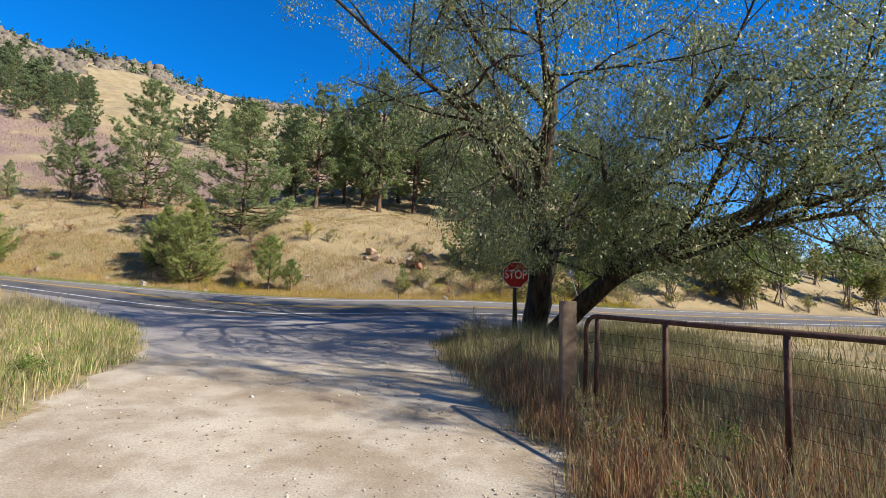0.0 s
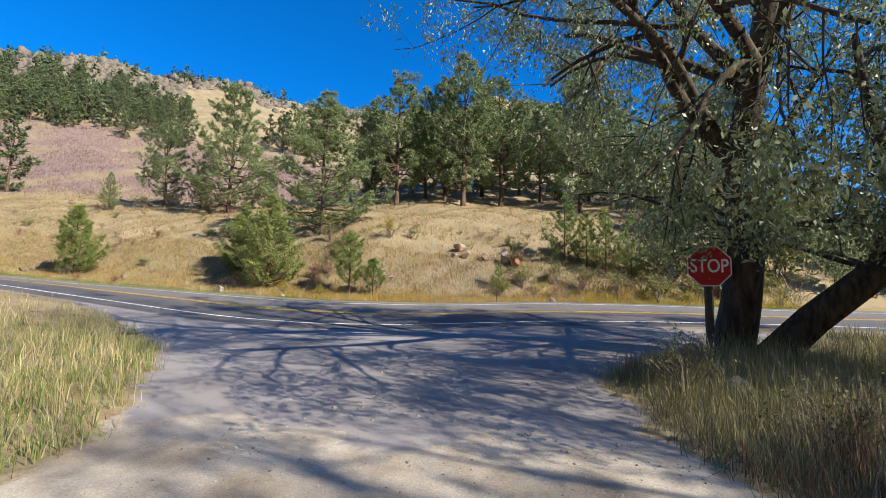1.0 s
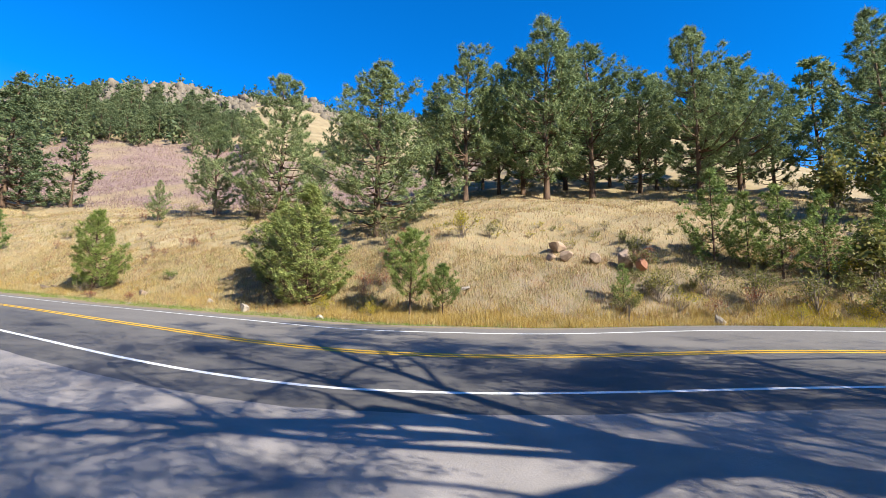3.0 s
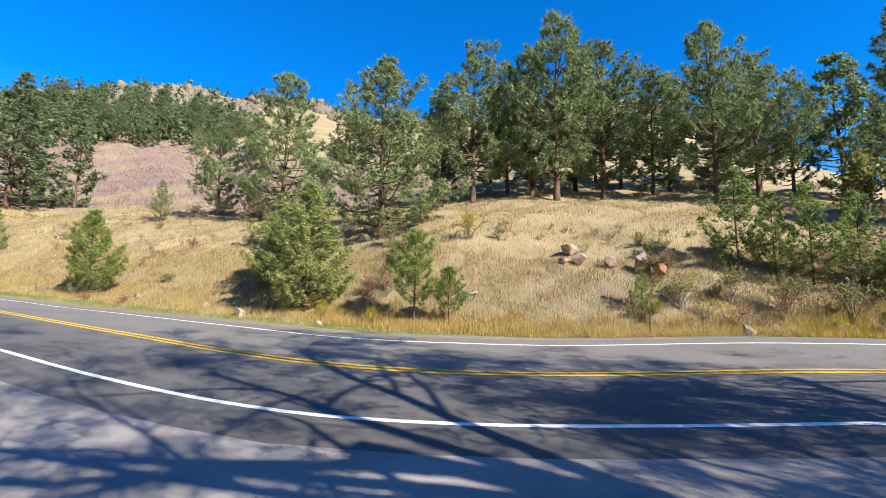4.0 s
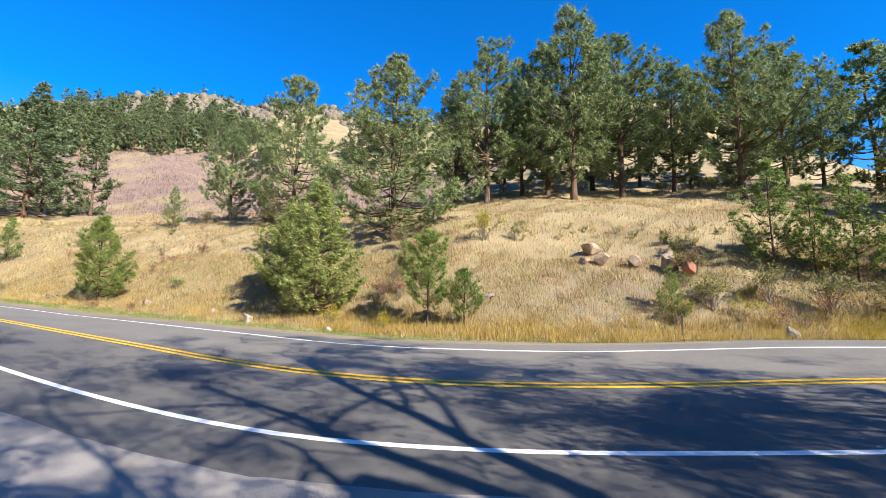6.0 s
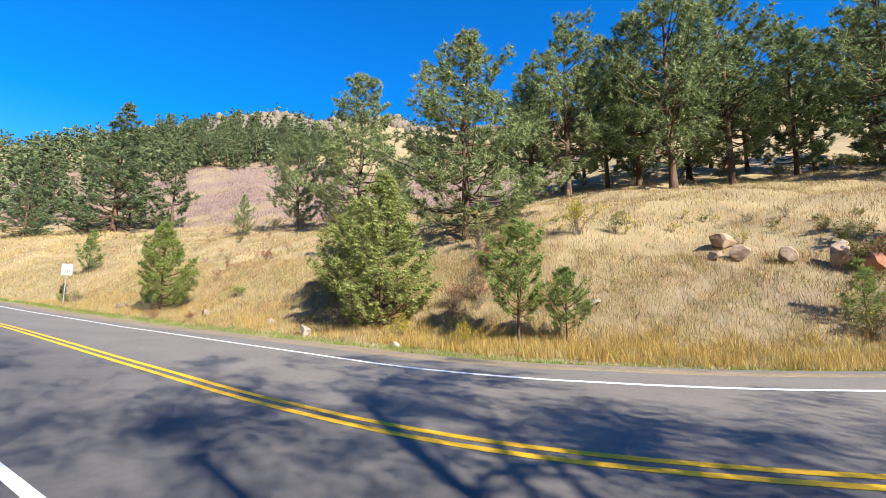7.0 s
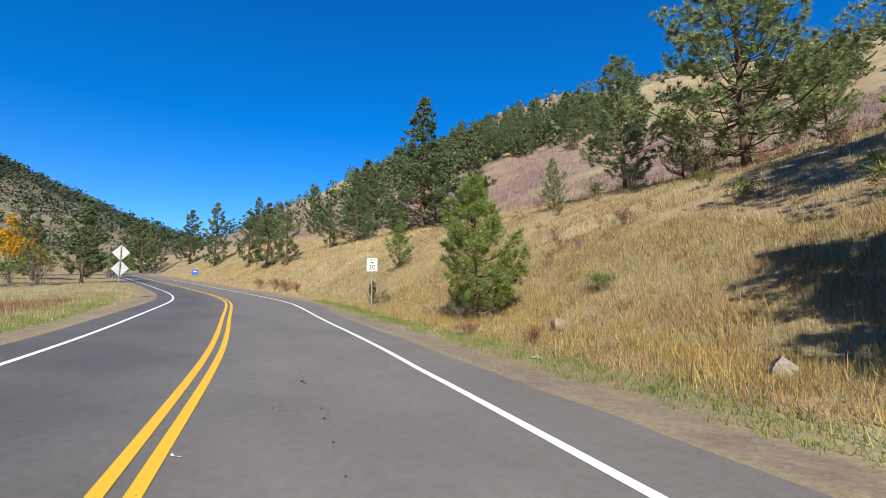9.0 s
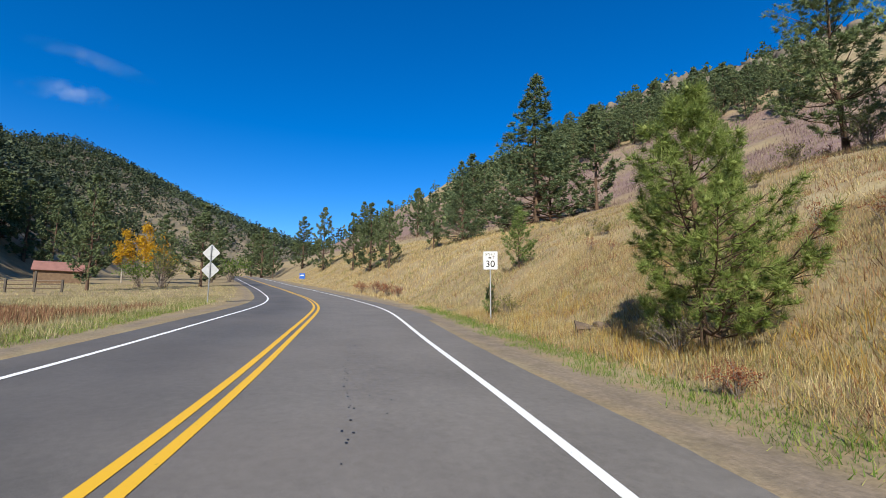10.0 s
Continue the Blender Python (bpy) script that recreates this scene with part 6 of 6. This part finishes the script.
def on_sumac(x, y):
    e = lateral(x, y) - 4.9
    p = np.clip((e - 20) / 10, 0, 1) * np.clip((72 - e) / 10, 0, 1) * np.clip((-x - 16) / 8, 0, 1) * np.clip(0.75 + 0.8 * lumps(x, y, 23, 8), 0.1, 1)
    return grng.uniform(0, 1, x.shape) < p


bx, by = sow(18000, -150, -14, 38, 110, on_sumac)
grass("sumac_thicket", bx, by, grng.uniform(0.3, 0.75, len(bx)), 8, 0.06, 0.4, SUMAC_STEM, grng, "leafless purple-grey sumac thicket on the hillside", 0.5)


# weeds of other colours among the bank's grass
def patchy(lo, hi, size, seed, level):
    return lambda x, y: (lateral(x, y) - 4.9 > lo) & (lateral(x, y) - 4.9 < hi) & (lumps(x, y, size, seed) + grng.normal(0, 0.25, x.shape) > level)


bx, by = sow(16000, -60, 14, 27, 56, patchy(1.8, 26, 9, 21, 0.18))
grass("rusty_weed", bx, by, grng.uniform(0.12, 0.32, len(bx)), 7, 0.018, 0.16, RUST_WEED, grng, "rusty red-brown weeds on the bank", 0.6)
bx, by = sow(16000, -60, 14, 27, 56, patchy(1.6, 26, 12, 22, 0.2))
grass("olive_weed", bx, by, grng.uniform(0.12, 0.3, len(bx)), 7, 0.018, 0.16, OLIVE_WEED, grng, "olive-green weeds on the bank", 0.6)
bx, by = sow(9000, -44, 13, 26, 36, patchy(1.6, 4.6, 5, 23, 0.0))
grass("golden_weed", bx, by, grng.uniform(0.15, 0.42, len(bx)), 8, 0.02, 0.16, GOLD_WEED, grng, "orange-gold weeds along the bank's foot", 0.6)
bx, by = sow(20000, -60, 14, 27, 50, patchy(2.0, 22, 4, 24, 0.0))
grass("dead_stalk", bx, by, grng.uniform(0.22, 0.5, len(bx)), 3, 0.011, 0.2, DARK_STALK, grng, "dark dead weed stalks on the bank", 0.3)
bx, by = sow(2200, -0.2, 5.5, 2, 9, right_verge)
grass("dead_stalk", bx, by, grng.uniform(0.2, 0.48, len(bx)), 7, 0.008, 0.12, RUST_WEED, grng, "brown dead weed stalks round the gate", 0.35)

# the near bank's mixed herbs, in patches
for nm, n, size, seed, level, lo, hi, wide, mat, label in (
    ("olive_weed", 12000, 3.4, 51, 0.05, 0.06, 0.24, 0.018, OLIVE_WEED, "low olive herbs beside the highway"),
    ("rusty_weed", 12000, 2.6, 52, 0.1, 0.06, 0.26, 0.016, RUST_WEED, "low rusty herbs beside the highway"),
    ("golden_weed", 6000, 2.2, 53, 0.35, 0.06, 0.24, 0.016, GOLD_WEED, "low orange-gold herbs beside the highway"),
    ("green_grass", 5000, 2.9, 54, 0.25, 0.05, 0.2, 0.014, GREEN_GRASS, "low green herbs beside the highway"),
    ("dead_stalk", 6000, 1.9, 55, 0.1, 0.15, 0.42, 0.008, DARK_STALK, "dark dead stalks beside the highway"),
):
    bx, by = sow_along(int(n * 1.35), -44, 12, 6.2, 13.5, lambda x, y: lumps(x, y, size, seed) + grng.normal(0, 0.3, x.shape) > level)
    grass(nm, bx, by, grng.uniform(lo, hi, len(bx)), 7, wide, 0.12, mat, grng, label, 0.8)
bx, by = sow_along(7000, -15, 5, 6.2, 9.0, lambda x, y: lumps(x, y, 2.4, 61) + grng.normal(0, 0.3, x.shape) > 0.0)
grass("golden_weed", bx, by, grng.uniform(0.14, 0.45, len(bx)), 8, 0.014, 0.14, GOLD_WEED, grng, "orange-gold weeds at the foot of the cut bank", 0.6)
bx, by = sow_along(2600, 2, 15, 6.2, 9.0, lambda x, y: lumps(x, y, 2.0, 63) + grng.normal(0, 0.3, x.shape) > 0.1)
grass("yellow_flower", bx, by, grng.uniform(0.2, 0.5, len(bx)), 9, 0.016, 0.16, GOLD_FLOWER, grng, "bright yellow flowering weeds beside the highway", 0.6)
bx, by = sow(4200, -0.3, 6.5, 1, 15, right_verge)
grass("olive_weed", bx, by, grng.uniform(0.08, 0.32, len(bx)), 9, 0.012, 0.12, OLIVE_WEED, grng, "low olive weeds round the gate", 0.8)
bx, by = sow(1500, -0.3, 4.5, 2, 15, right_verge)
grass("dead_stalk", bx, by, grng.uniform(0.2, 0.55, len(bx)), 6, 0.008, 0.14, DARK_STALK, grng, "dark dead stalks round the gate", 0.5)
bx, by = sow(3600, -14, -3.6, -2, 17, left_verge)
grass("olive_weed", bx, by, grng.uniform(0.08, 0.3, len(bx)), 8, 0.012, 0.12, OLIVE_WEED, grng, "low olive weeds beside the dirt drive", 0.8)


bx, by = sow_along(6500, -135, -60, 6.0, 24.0)
grass("dry_grass", bx, by, grng.uniform(0.2, 0.45, len(bx)), 7, 0.045, 0.3, DRY_GRASS, grng, "dry grass on the spur beside the highway", 0.6)
bx, by = sow_along(2200, -135, -46, 7.0, 24.0, lambda x, y: lumps(x, y, 14, 71) > 0.1)
grass("olive_weed", bx, by, grng.uniform(0.2, 0.45, len(bx)), 7, 0.05, 0.3, OLIVE_WEED, grng, "olive weeds on the spur", 0.6)


# ---- a wisp of cirrus high over the valley ----
def cloud_material():
    m, t, b = material("thin white cirrus", 1.0)
    b.inputs["Base Color"].default_value = (0.9, 0.9, 0.9, 1)
    at = t.nodes.new("ShaderNodeAttribute")
    at.attribute_name = "body"
    n = ramp(t, noise_of(t, 0.035, 6), [(0.38, (0, 0, 0)), (0.75, (1, 1, 1))])
    f = t.nodes.new("ShaderNodeMath")
    f.operation = "MULTIPLY"
    t.links.new(n, f.inputs[0])
    t.links.new(at.outputs["Fac"], f.inputs[1])
    clear = t.nodes.new("ShaderNodeBsdfTransparent")
    tr = t.nodes.new("ShaderNodeBsdfTranslucent")
    half = t.nodes.new("ShaderNodeMixShader")
    t.links.new(b.outputs[0], half.inputs[1])
    t.links.new(tr.outputs[0], half.inputs[2])
    mx = t.nodes.new("ShaderNodeMixShader")
    t.links.new(f.outputs[0], mx.inputs[0])
    t.links.new(clear.outputs[0], mx.inputs[1])
    t.links.new(half.outputs[0], mx.inputs[2])
    t.links.new(mx.outputs[0], t.nodes["Material Output"].inputs["Surface"])
    return m


CIRRUS = cloud_material()
for az, el, wide, tall in ((115.0, 20.5, 62, 17), (113.5, 24.0, 85, 14)):
    d = Vector((-math.sin(radians(az)) * math.cos(radians(el)), math.cos(radians(az)) * math.cos(radians(el)), math.sin(radians(el))))
    u = Vector((0, 0, 1)).cross(d).normalized()
    w = d.cross(u)
    cu, cv = np.meshgrid(np.linspace(-1, 1, 25), np.linspace(-1, 1, 9))
    at = np.array(Vector((-25, 25, 4)) + d * 900)
    pts = at + wide * cu[..., None] * np.array(u) + (tall * cv + 6 * np.sin(cu * 2 + az))[..., None] * np.array(w) + (8 * np.sin(3 * cu + cv))[..., None] * np.array(d)
    ix = np.arange(25 * 9).reshape(9, 25)
    me = mesh_of("cloud", pts.reshape(-1, 3), np.stack([ix[:-1, :-1], ix[:-1, 1:], ix[1:, 1:], ix[1:, :-1]], -1).reshape(-1, 4), CIRRUS, True)
    me.attributes.new("body", "FLOAT", "POINT").data.foreach_set("value", (np.clip(1 - cu**2 - cv**2, 0, 1) * (0.26 if tall > 15 else 0.1)).ravel().astype(np.float32))
    tagged(new("cloud", me), "thin white wisp of cirrus in the blue sky", "cloud", kind="stuff")
